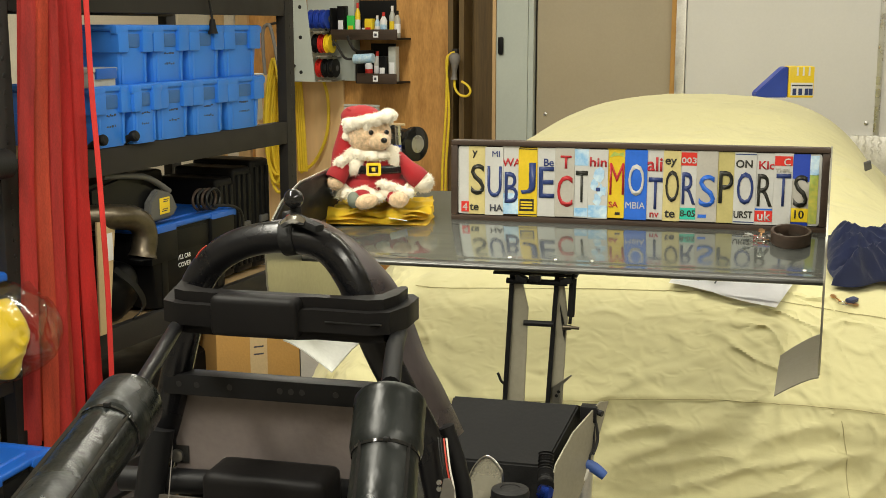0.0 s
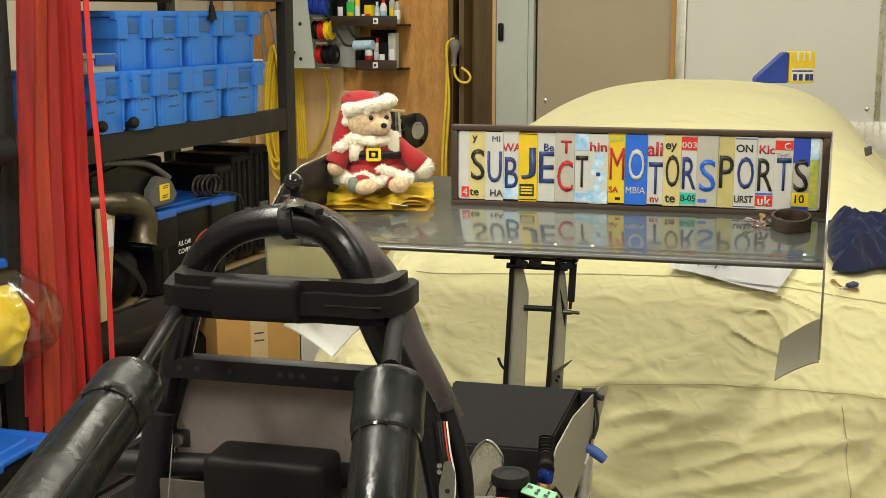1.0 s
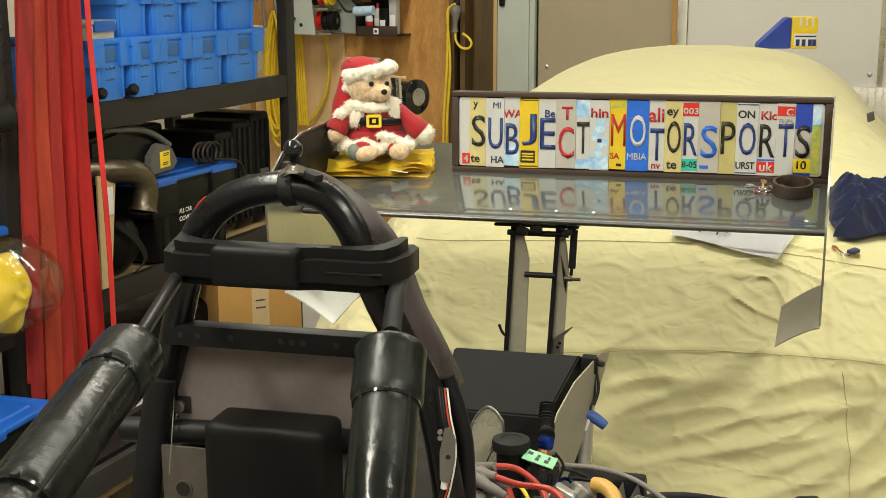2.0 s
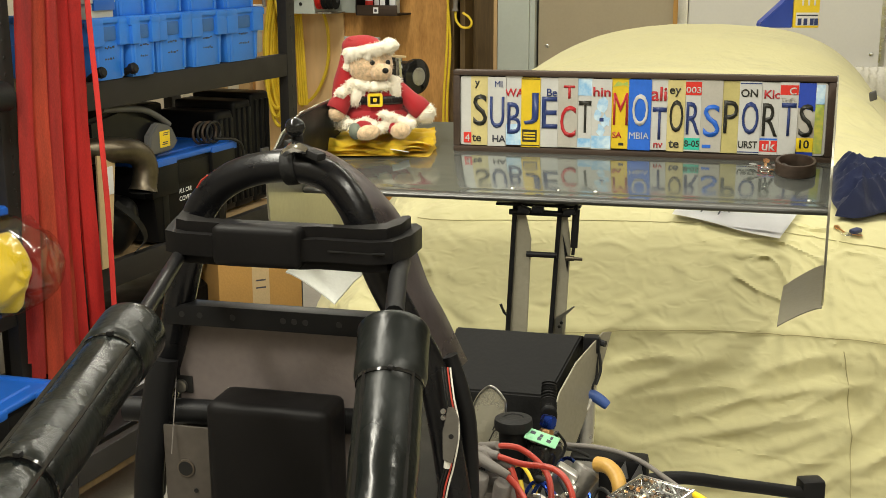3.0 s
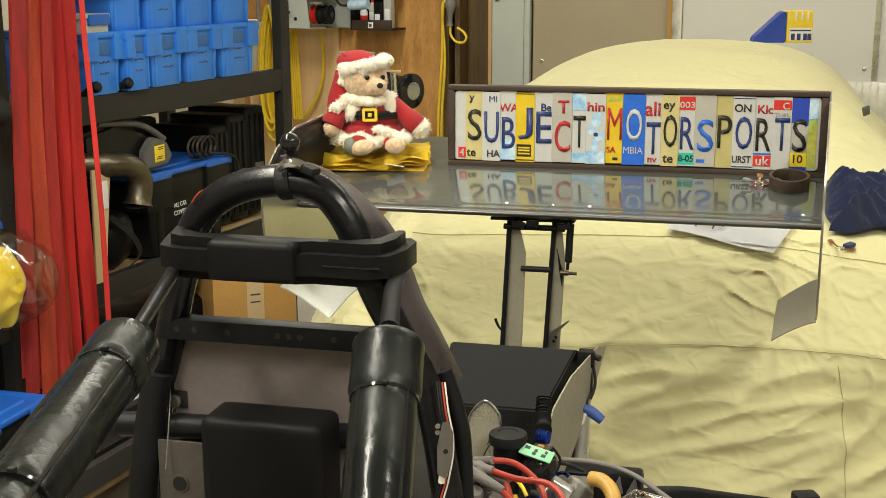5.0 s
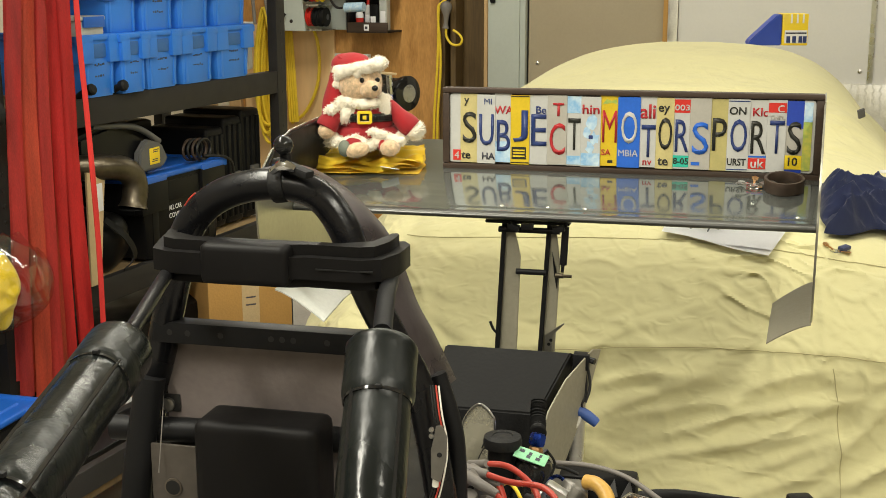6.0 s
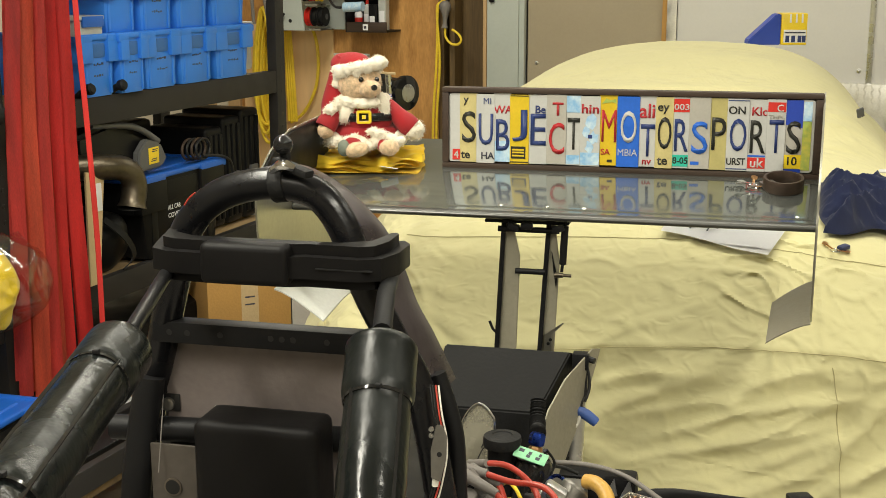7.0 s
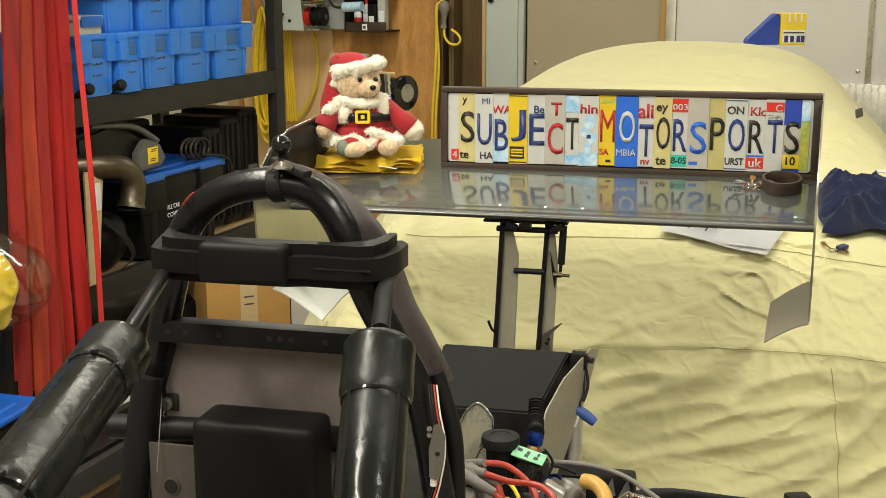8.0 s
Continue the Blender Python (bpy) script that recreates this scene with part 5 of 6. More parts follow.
def parts_tray():
    t = thing("parts_tray", "small steel parts tray full of loose hardware", "parts tray", m=pose(-0.103, 1.625, 0.632, 0, 0, -25) @ Matrix.Scale(0.85, 4))
    bm = block(-0.05, 0.05, -0.055, 0.055, 0.0, 0.028, 0.006)
    top = [f for f in bm.faces if f.normal.z > 0.9 and f.calc_center_median().z > 0.02]
    bmesh.ops.inset_region(bm, faces=top, thickness=0.003)
    g = bmesh.ops.extrude_face_region(bm, geom=top)
    vs = [v for v in g["geom"] if isinstance(v, bmesh.types.BMVert)]
    bmesh.ops.delete(bm, geom=top, context="FACES_ONLY")
    bmesh.ops.translate(bm, vec=(0, 0, -0.024), verts=vs)
    part("tray", bm, M["chrome"], t)
    part("rim", sweep([(-0.05, -0.055, 0.028), (0.05, -0.055, 0.028), (0.05, 0.055, 0.028), (-0.05, 0.055, 0.028), (-0.05, -0.055, 0.028)], 0.0025, 8, smooth=False), M["chrome"], t)
    random.seed(5)
    for k in range(34):
        x, y = random.uniform(-0.04, 0.04), random.uniform(-0.045, 0.045)
        a = Vector((random.uniform(-1, 1), random.uniform(-1, 1), random.uniform(-0.3, 0.5))).normalized() * random.uniform(0.006, 0.014)
        c = Vector((x, y, random.uniform(0.008, 0.026)))
        part("bolt", sweep([c - a, c + a * 0.6, c + a * 0.61, c + a], lambda u: 0.002 if u < 0.6 else 0.0042, 6, smooth=False), random.choice([M["chrome"], M["alu"], M["chrome"], M["cast"], M["alu"], M["brass"]]), t)
    return t


parts_tray()
bm = block(-0.15, -0.06, 1.585, 1.68, 0.44, 0.630, 0.01)
tagged(part("engine_side_cover", bm, M["black_plastic"]), "black side cover of the engine", "engine cover")


# ---- on the wing ----
def spikes(bm, centre, r, count, length, mat_index, rot=None):
    """Plush tufts over an ellipsoid."""
    mm = Matrix.Translation(centre) @ (rot or Matrix()) @ Matrix.Diagonal((*r, 1))
    for _ in range(count):
        d = Vector((random.gauss(0, 1), random.gauss(0, 1), random.gauss(0, 1))).normalized()
        p = mm @ d
        nrm = (p - Vector(centre)).normalized()
        tip = p + nrm * length * random.uniform(0.5, 1.1) + Vector((random.uniform(-1, 1), random.uniform(-1, 1), random.uniform(-1.2, 0.5))) * length * 0.6
        a = nrm.orthogonal().normalized() * length * 0.22
        b = nrm.cross(a)
        v = [bm.verts.new(p - nrm * 0.002 + q) for q in (a, -a * 0.5 + b * 0.87, -a * 0.5 - b * 0.87)] + [bm.verts.new(tip)]
        for i, j, k in ((0, 1, 3), (1, 2, 3), (2, 0, 3)):
            f = bm.faces.new((v[i], v[j], v[k]))
            f.material_index = mat_index


def plush_bear():
    random.seed(11)
    bm = bmesh.new()
    F, T, S, K, B, Y, G = range(7)
    rx = lambda a, b=0, c=0: Euler((radians(a), radians(b), radians(c))).to_matrix().to_4x4()

    def lump(c, r, mat, n=0, ln=0.007, rot=None, sub=3, l=0.002):
        ball(bm, c, r, sub, rot, mat, l, 60)
        if n:
            spikes(bm, c, r, n, ln, mat, rot)
    lump((0.002, 0.0, 0.075), (0.058, 0.046, 0.066), S, sub=4)                    # coat
    lump((0.0, 0.004, 0.042), (0.074, 0.056, 0.026), S, sub=4)                    # skirt of the coat
    for a in range(-85, 86, 11):                                                     # white hem
        x, y = 0.076 * math.sin(radians(a)), -0.058 * math.cos(radians(a))
        lump((x, y, 0.028 + 0.006 * math.cos(a)), (0.015, 0.013, 0.012), T, 170, 0.005, sub=3, l=0.005)
    lump((-0.012, -0.006, 0.152), (0.048, 0.045, 0.045), F, 900, 0.0035, sub=4)     # head
    lump((0.008, -0.047, 0.139), (0.023, 0.022, 0.019), F, 240, 0.003)             # muzzle
    lump((0.016, -0.069, 0.143), (0.0068, 0.005, 0.0062), K, l=0)                  # nose
    for x, y in ((-0.010, -0.050), (0.023, -0.045)):
        lump((x, y, 0.158), (0.0052, 0.004, 0.0056), K, l=0)                       # eyes
    for a in range(-100, 101, 16):                                                   # hat band
        x, y = -0.012 + 0.043 * math.sin(radians(a)), -0.004 - 0.040 * math.cos(radians(a))
        j = random.uniform(-0.004, 0.004)
        lump((x + j, y - j * 0.5, 0.182 + 0.009 * math.sin(radians(a)) + j), (0.016 + j, 0.014, 0.015 - j), T, 300, 0.0042, sub=3, l=0.004)
    lump((-0.026, 0.010, 0.188), (0.041, 0.038, 0.024), S)
    lump((-0.046, 0.012, 0.186), (0.026, 0.030, 0.024), S)                          # hat crown
    for a in range(-90, 91, 18):                                                     # collar
        x, y = -0.006 + 0.045 * math.sin(radians(a)), 0.0 - 0.045 * math.cos(radians(a))
        lump((x, y, 0.114 - 0.006 * math.cos(radians(a))), (0.017, 0.012, 0.0105), T, 190, 0.0046, sub=3, l=0.005)
    lump((0.036, -0.034, 0.105), (0.014, 0.012, 0.026), T, 300, 0.0045, rx(0, -12))  # lappets
    lump((-0.042, -0.030, 0.088), (0.018, 0.014, 0.024), T, 320, 0.0045, rx(0, 25))
    for k in range(3):                                                               # brim falling beside the cheek
        lump((-0.055 - 0.002 * k, -0.010 + 0.002 * k, 0.172 - 0.012 * k), (0.011, 0.013, 0.010), T, 170, 0.0042, sub=3, l=0.004)
    for k in range(4):                                                               # sleeve trim
        lump((-0.056 - 0.007 * k, -0.030 - 0.003 * k, 0.106 - 0.004 * k), (0.013, 0.011, 0.011), T, 170, 0.005, sub=3, l=0.004)
    for k in range(6):                                                               # open front edge of the coat
        lump((0.012 + 0.011 * k, -0.060 - 0.002 * k, 0.050 - 0.004 * k), (0.012, 0.010, 0.010), T, 150, 0.005, sub=3, l=0.004)
    def limb(pts, r):
        n0 = len(bm.faces)
        sweep(pts, lambda u: r * (1 + 0.10 * math.sin(9 * u + 40 * r) + 0.25 * u), 20, 8, bm=bm)
        for f in list(bm.faces)[n0:]:
            f.material_index = S
    limb([(-0.035, -0.004, 0.105), (-0.058, -0.018, 0.094), (-0.078, -0.028, 0.072), (-0.088, -0.034, 0.056)], 0.018)
    limb([(0.035, -0.004, 0.102), (0.058, -0.014, 0.088), (0.080, -0.022, 0.068), (0.098, -0.026, 0.052)], 0.018)
    limb([(-0.04, 0.006, 0.200), (-0.056, 0.010, 0.165), (-0.066, 0.012, 0.12), (-0.072, 0.012, 0.075)], 0.019)
    lump((-0.086, -0.034, 0.051), (0.019, 0.018, 0.017), F, 260, 0.003)            # paw
    lump((0.103, -0.026, 0.048), (0.022, 0.022, 0.021), T, 500, 0.005)             # cuff
    lump((-0.024, -0.085, 0.016), (0.026, 0.022, 0.016), F, 300, 0.003, rx(0, -10))  # feet
    lump((0.045, -0.082, 0.018), (0.021, 0.020, 0.017), F, 280, 0.003)
    lump((-0.050, -0.076, 0.018), (0.014, 0.020, 0.018), G)
    lump((-0.03, -0.055, 0.022), (0.022, 0.03, 0.018), S)
    lump((0.04, -0.052, 0.022), (0.022, 0.03, 0.018), S)
    for a in range(-75, 76, 6):                                                      # belt
        x, y = 0.002 + 0.060 * math.sin(radians(a)), -0.048 * math.cos(radians(a))
        ball(bm, (x, y, 0.078), (0.006, 0.004, 0.010), 2, None, K)
    for dx, dz, w, h in ((-0.013, 0, 0.003, 0.012), (0.013, 0, 0.003, 0.012), (0, 0.011, 0.014, 0.003), (0, -0.011, 0.014, 0.003), (0, 0, 0.004, 0.004)):
        block(-0.006 + dx - w, -0.006 + dx + w, -0.056, -0.050, 0.080 + dz - h, 0.080 + dz + h, 0.001, bm=bm)
        bm.faces.ensure_lookup_table()
        for f in bm.faces[-26:]:
            f.material_index = Y
    ob = part("plush_bear", bm, [M["fur"], M["trim_fur"], M["suit"], M["gloss_black"], M["black_plastic"], M["yellow_paint"], M["sole"]],
              m=pose(-0.803, 2.625, 1.008, 0, 0, 20) @ Matrix.Scale(1.04, 4))
    return tagged(ob, "cream plush bear in a red and white suit on yellow cloth", "plush toy")


plush_bear()


def folded_cloth():
    t = thing("folded_cloth", "folded bright yellow cloth lying on the wing", "cloth", m=pose(-0.818, 2.632, 0.9785, 9.8, 0, 8))
    for k in range(4):
        bm = bmesh.new()
        N, J = 34, 22
        w, d = 0.146 - 0.008 * ((k * 7) % 3), 0.074 - 0.008 * (k % 2)
        top = []
        for i in range(N + 1):
            row = []
            for j in range(J + 1):
                u, v = i / N * 2 - 1, j / J * 2 - 1
                sq = (1 - 0.06 * v * v + 0.05 * noise.noise(Vector((v * 2, k, 1))))
                x = u * w * sq + 0.004 * noise.noise(Vector((u * 3, v * 3, k)))
                y = v * d * (1 + 0.06 * noise.noise(Vector((u * 2.2, k * 3.0, 7))))
                edge = max(abs(u), abs(v))
                z = 0.0076 * k + 0.004 + 0.005 * noise.noise(Vector((u * 2.5, v * 2.5, 3 + k * 0.35))) * (1.0 + 0.9 * k) - (0.006 * max(0, edge - 0.85) / 0.15)
                if abs(u) > 0.7:
                    z += 0.007 * k * 0.35 * (abs(u) - 0.7) / 0.3
                row.append(bm.verts.new((x, y, max(0.003, z))))
            top.append(row)
        for a, b in zip(top, top[1:]):
            for j in range(J):
                bm.faces.new((a[j], b[j], b[j + 1], a[j + 1]))
        bmesh.ops.solidify(bm, geom=list(bm.faces), thickness=0.004)
        part("fold", bm, M["yellow"], t)
    part("care_label", block(-0.02, 0.02, -0.012, 0.012, 0, 0.0015, 0.0005), M["paper"], t, "white printed label", m=pose(0.075, -0.078, 0.017, -18, 12, 10))
    return t


folded_cloth()


def tape_ring():
    t = thing("tape_roll", "dark brown roll of tape on the wing", "tape roll", m=pose(0.106, 2.569, 0.9655, 11))
    bm = bmesh.new()
    rings = []
    for r, z in ((0.040, 0), (0.0405, 0.001), (0.0405, 0.025), (0.040, 0.026), (0.035, 0.026), (0.0345, 0.025), (0.0345, 0.001), (0.035, 0)):
        rings.append([bm.verts.new((r * math.cos(a), r * math.sin(a), z)) for a in [2 * math.pi * k / 40 for k in range(40)]])
    for i in range(8):
        a, b = rings[i], rings[(i + 1) % 8]
        for k in range(40):
            bm.faces.new((a[k], a[(k + 1) % 40], b[(k + 1) % 40], b[k]))
    part("roll", bm, M["wood_frame"], t)
    return t


tape_ring()


def key_bunch(name, label, m, n, fob):
    t = thing(name, label, "keys", m=m)
    random.seed(n)
    part("ring", sweep([(0.012 * math.cos(a), 0.012 * math.sin(a), 0.003) for a in [k * math.pi / 8 for k in range(17)]], 0.0012, 6, 1), M["chrome"], t)
    for k in range(n):
        a = k * 360 / n + random.uniform(-20, 20)
        prof = [(0.012, -0.002), (0.03, -0.002), (0.032, -0.006), (0.042, -0.007), (0.046, 0), (0.042, 0.007), (0.032, 0.006), (0.03, 0.003), (0.012, 0.003)]
        part("key", outline([(x - 0.012, y) for x, y in prof], 0.002, "z", 0.0004), random.choice([M["chrome"], M["alu"], M["brass"]]), t, m=pose(0.006 * math.cos(radians(a)), 0.006 * math.sin(radians(a)), 0.003 + 0.0025 * k, random.uniform(-8, 8), random.uniform(-14, 4), a))
    part("fob", block(-0.016, 0.016, -0.009, 0.009, 0, 0.01, 0.003), fob, t, m=pose(0.028, 0.012, 0.001, 0, 0, 30))
    return t


key_bunch("key_bunch", "bunch of bright keys with a brass fob on the wing", pose(0.046, 2.569, 0.9655, 11, 0, 0), 5, M["cast"])


# ---- on the cover ----
def drape(x, y):
    """Height of the cover at a place on its front deck."""
    best = None
    for i in range(60):
        r = 0.55 + 0.45 * i / 60
        for th in range(205, 336, 2):
            p = cover_point(radians(th), r)
            d = (p.x - x) ** 2 + (p.y - y) ** 2
            if best is None or d < best[0]:
                best = (d, p.z)
    return best[1]


def paper_stack():
    x, y = -0.008, 3.185
    t = thing("paper_sheets", "white printed sheets lying on the canvas cover", "paper", m=pose(x, y, drape(x, y) + 0.008, 19, 5, -12))
    for k, (a, dx) in enumerate(((-7, 0.012), (0, 0.0))):
        bm = bmesh.new()
        rows = [[bm.verts.new((-0.14 + 0.28 * i / 14, -0.105 + 0.21 * j / 8, 0.003 * k + 0.003 * math.sin(i * 0.5 + k) + 0.004 * (j / 8) ** 2)) for j in range(9)] for i in range(15)]
        for p, q in zip(rows, rows[1:]):
            for j in range(8):
                bm.faces.new((p[j], q[j], q[j + 1], p[j + 1]))
        bmesh.ops.solidify(bm, geom=list(bm.faces), thickness=0.001)
        s = part("sheet", bm, M["paper"], t, m=pose(dx, 0.004 * k, 0, 0, 0, a))
    for i in range(8):
        ln = 0.09 * (0.6 + 0.4 * noise.noise(Vector((i * 3.3, 0, 0))))
        part("text_line", block(-0.085 + i * 0.011, -0.081 + i * 0.011, -0.005 - ln, -0.005, 0.0102, 0.0106), M["ink"], t, m=pose(0, 0, 0))
    return t


paper_stack()
x, y = 0.262, 3.115
key_bunch("car_keys", "car keys with a dark fob lying on the cover", pose(x, y, drape(x, y) + 0.006, 10, 0, 20), 3, M["navy"])


def jacket():
    bm = bmesh.new()
    N, J = 130, 90
    rows = []
    for i in range(N + 1):
        row = []
        for j in range(J + 1):
            u, v = i / N, j / J
            x = 0.235 + 0.36 * u + 0.02 * noise.noise(Vector((v * 4, u * 3, 3)))
            y = 3.17 + 0.33 * v + 0.10 * u * (1 - v) + 0.03 * noise.noise(Vector((u * 4, v * 2, 9)))
            base = 0.765 + 0.20 * (y - 3.17) - 0.10 * max(0, x - 0.3)
            e = min(u, 1 - u, v, 1 - v)
            puff = min(1, e / 0.14) ** 0.6
            f = (0.55 - abs(noise.noise(Vector((x * 6 + y * 9, y * 8 - x * 6, 2))))) * 0.10 + 0.045 * (0.45 - abs(noise.noise(Vector((x * 9 + y * 16, y * 22 - x * 12, 4))))) + 0.016 * (0.4 - abs(noise.noise(Vector((x * 30 + y * 20, y * 40 - x * 22, 7))))) + 0.006
            row.append(bm.verts.new((x, y, base - 0.008 + puff * f)))
        rows.append(row)
    for a, b in zip(rows, rows[1:]):
        for j in range(J):
            bm.faces.new((a[j], b[j], b[j + 1], a[j + 1]))
    bmesh.ops.solidify(bm, geom=list(bm.faces), thickness=0.006)
    t = thing("jacket", "crumpled navy blue jacket thrown on the canvas cover", "jacket")
    part("cloth", bm, M["navy"], t)
    part("logo_patch", block(-0.012, 0.012, -0.005, 0.005, 0, 0.002, 0.0005), M["white_print"], t, "tiny white emblem", m=pose(0.40, 3.43, 0.88, 50, 0, 0))
    return t


jacket()


def cleaner_box():
    t = thing("oil_carton", "blue and yellow product box with a white label", "box", m=pose(0.175, 5.60, 1.12, 0, 0, 10))
    bm = outline([(-0.135, -0.02), (0.0, -0.02), (0.0, 0.112), (-0.018, 0.112), (-0.135, 0.0)], 0.10, "y", 0.004)
    part("blue_side", bm, M["blue_paint"], t, "slanted blue side")
    fr = part("carton", block(0.001, 0.112, -0.055, 0.055, -0.02, 0.115, 0.006), M["yellow_paint"], t, "yellow front")
    part("label", block(0.012, 0.108, -0.058, -0.0555, -0.01, 0.045, 0.001), M["paper"], fr, "white label with dark print")
    for x in (0.02, 0.045, 0.072, 0.09):
        part("print_bar", block(x, x + 0.016, -0.0595, -0.0585, -0.008, 0.02), M["navy_print"], fr)
    part("print_bar", block(0.016, 0.104, -0.0595, -0.0585, 0.03, 0.036), M["ink"], fr)
    for x in (0.035, 0.06, 0.085):
        part("stripe", block(x, x + 0.008, -0.058, -0.0555, 0.075, 0.113, 0.001), M["paper"], fr)
    return t


cleaner_box()
tagged(part("strap_slot", block(-0.012, 0.012, -0.004, 0.004, -0.016, 0.016, 0.003), M["grey_plastic"], m=pose(0.395, 4.10, 0.965, 20, -20, 20)), "small dark vent patch on the canvas cover", "vent")


# ---- on and about the rack ----
def webbing(y, y2, x, w, z0, z1, mat, label, seed, slack=0.02, turn=40):
    """A doubled strap hanging from z1 to z0, drifting from y to y2."""
    t = thing("hanging_strap", label, "strap", "hanging straps", m=ROOM)
    for k in range(2):
        bm = bmesh.new()
        line = []
        for i in range(41):
            u = i / 40
            line.append(Vector((x - 0.015 * k + slack * noise.noise(Vector((u * 3, seed, k * 2.0))), y + (y2 - y) * u + slack * noise.noise(Vector((u * 2.5, seed, 5 + k))) + 0.006 * k, z1 + (z0 + 0.05 * k - z1) * u)))
        rings = []
        for i, p in enumerate(line):
            a = radians(turn + 38 * noise.noise(Vector((i * 0.07, seed * 1.7, k * 3.0))))
            s = Vector((math.cos(a), math.sin(a), 0.06 * math.sin(i * 0.3 + seed)))
            n = Vector((-math.sin(a), math.cos(a), 0))
            cup = 0.16 * math.sin(i * 0.22 + seed * 2 + k)
            rings.append([bm.verts.new(p + s * w * q / 2 + n * w * cup * (q * q - 0.5)) for q in (-1, -0.5, 0, 0.5, 1)])
        for a, b in zip(rings, rings[1:]):
            for q in range(4):
                bm.faces.new((a[q], a[q + 1], b[q + 1], b[q]))
        bmesh.ops.solidify(bm, geom=list(bm.faces), thickness=0.003)
        part("band", bm, mat, t)
    return t


SX = RX + 0.08
STRAPS = ((2.990, 2.868, 0.042, 0.125, "strap", "dull red"), (3.005, 2.930, 0.050, 0.075, "strap_orange", "faded orange-red"), (3.030, 2.975, 0.046, 0.06, "strap", "dull red"),
          (3.060, 3.020, 0.052, 0.075, "strap_orange", "worn orange-red"), (3.090, 3.060, 0.046, 0.06, "strap_bright", "bright red"), (3.118, 3.135, 0.046, 0.07, "strap_bright", "bright red"))
for k, (y, y2, w, z0, mat, lab) in enumerate(STRAPS):
    webbing(y, y2, SX + 0.016 * (k % 3), w, z0, 2.0, M[mat], lab + " webbing strap hanging from the rack", k + 3, 0.012)
t = thing("thin_cord", "thin bright red cord hanging beside the straps", "cord", "hanging straps", m=ROOM)
part("cord", ribbon([(SX + 0.04, 3.165, 2.0), (SX + 0.04, 3.18, 1.45), (SX + 0.04, 3.185, 1.2), (SX + 0.04, 3.20, 0.95), (SX + 0.04, 3.215, 0.55), (SX + 0.04, 3.21, 0.15)], 0.017, 0.004, (0.6, 0.8, 0)), M["strap_bright"], t)
t = thing("strap_hook", "black steel strap hanger on the rack post", "hook", m=ROOM)
part("bar", sweep([(RX - 0.02, 2.93, 2.0), (RX + 0.09, 2.93, 2.0), (RX + 0.10, 3.3, 2.0)], 0.012, 10, smooth=False), M["rack_steel"], t)

# yellow gloves in a clear bag
def glove_bag():
    t = thing("bagged_cloth", "yellow cloth in a crinkled clear plastic bag", "bag", m=ROOM @ pose(RX + 0.10, 2.77, 0.36))
    random.seed(3)
    for name, r, mat, s in (("cloth", (0.10, 0.10, 0.125), M["yellow"], 0.9), ("bag", (0.115, 0.175, 0.165), M["clear"], 1.0)):
        bm = bmesh.new()
        ball(bm, (0, -0.03 if s < 1 else 0.015, 0.14), r, 5)
        for v in bm.verts:
            n = (0.35 - abs(noise.noise(Vector((v.co.x * 6 + s, v.co.y * 11, v.co.z * 3.5))))) * 0.06 + (0.3 - abs(noise.noise(v.co * 13))) * 0.018 * s
            v.co += (v.co - Vector((0, 0, 0.14))).normalized() * (n - 0.02)
            if v.co.z < 0.02:
                v.co.z = 0.02 + (v.co.z - 0.02) * 0.3
        part(name, bm, mat, t, "bright yellow folded cloth" if s < 1 else "clear plastic bag")
    return t


glove_bag()
tote(0.36, 0.46, 0.29, M["black_plastic"], M["lid"], "black tote with a bright blue lid low on the rack", ROOM @ pose(RX - 0.02, 2.615, -0.129, 0, 0, 6), "black totes", False)
tote(0.40, 0.40, 0.30, M["black_plastic"], M["lid"], "black tote with a bright blue lid on a rack shelf", ROOM @ pose(RX - 0.21, 2.72, 0.372), "black totes", False)
tote(0.40, 0.40, 0.30, M["tote"], M["lid"], "blue plastic tote high on the rack", ROOM @ pose(RX - 0.21, 2.68, 1.0), "blue totes", False)


def power_tool():
    t = thing("blower_case", "black and grey plastic power tool case with a yellow label", "tool case", m=ROOM @ pose(RX - 0.03, 3.62, 0.698, 0, 0, 4))
    bm = outline([(-0.28, 0.0), (0.20, 0.0), (0.235, 0.03), (0.20, 0.09), (0.08, 0.15), (-0.10, 0.19), (-0.28, 0.17)], 0.28, "x", 0.014)
    part("shell", bm, M["black_plastic"], t, m=pose(-0.16, 0, 0))
    ed = part("end_cap", outline([(0.03, 0.005), (0.205, 0.005), (0.24, 0.035), (0.20, 0.095), (0.10, 0.12), (0.045, 0.08)], 0.03, "x", 0.008), M["grey_plastic"], t, "grey end cap")
    lb = part("label", block(0.0155, 0.017, 0.105, 0.175, 0.025, 0.085, 0.0004), M["yellow_paint"], ed, "yellow warning label")
    for k, z in enumerate((0.034, 0.041, 0.068, 0.075)):
        part("mark", block(0.0172, 0.0176, 0.118 + 0.004 * k, 0.155 + 0.004 * k, z, z + 0.0035), M["ink"], lb)
    part("spine", sweep([(-0.02, -0.20, 0.20), (-0.01, 0.05, 0.17), (0.0, 0.20, 0.10)], 0.012, 10), M["grey_plastic"], t, "grey moulded ridge")
    return t


power_tool()


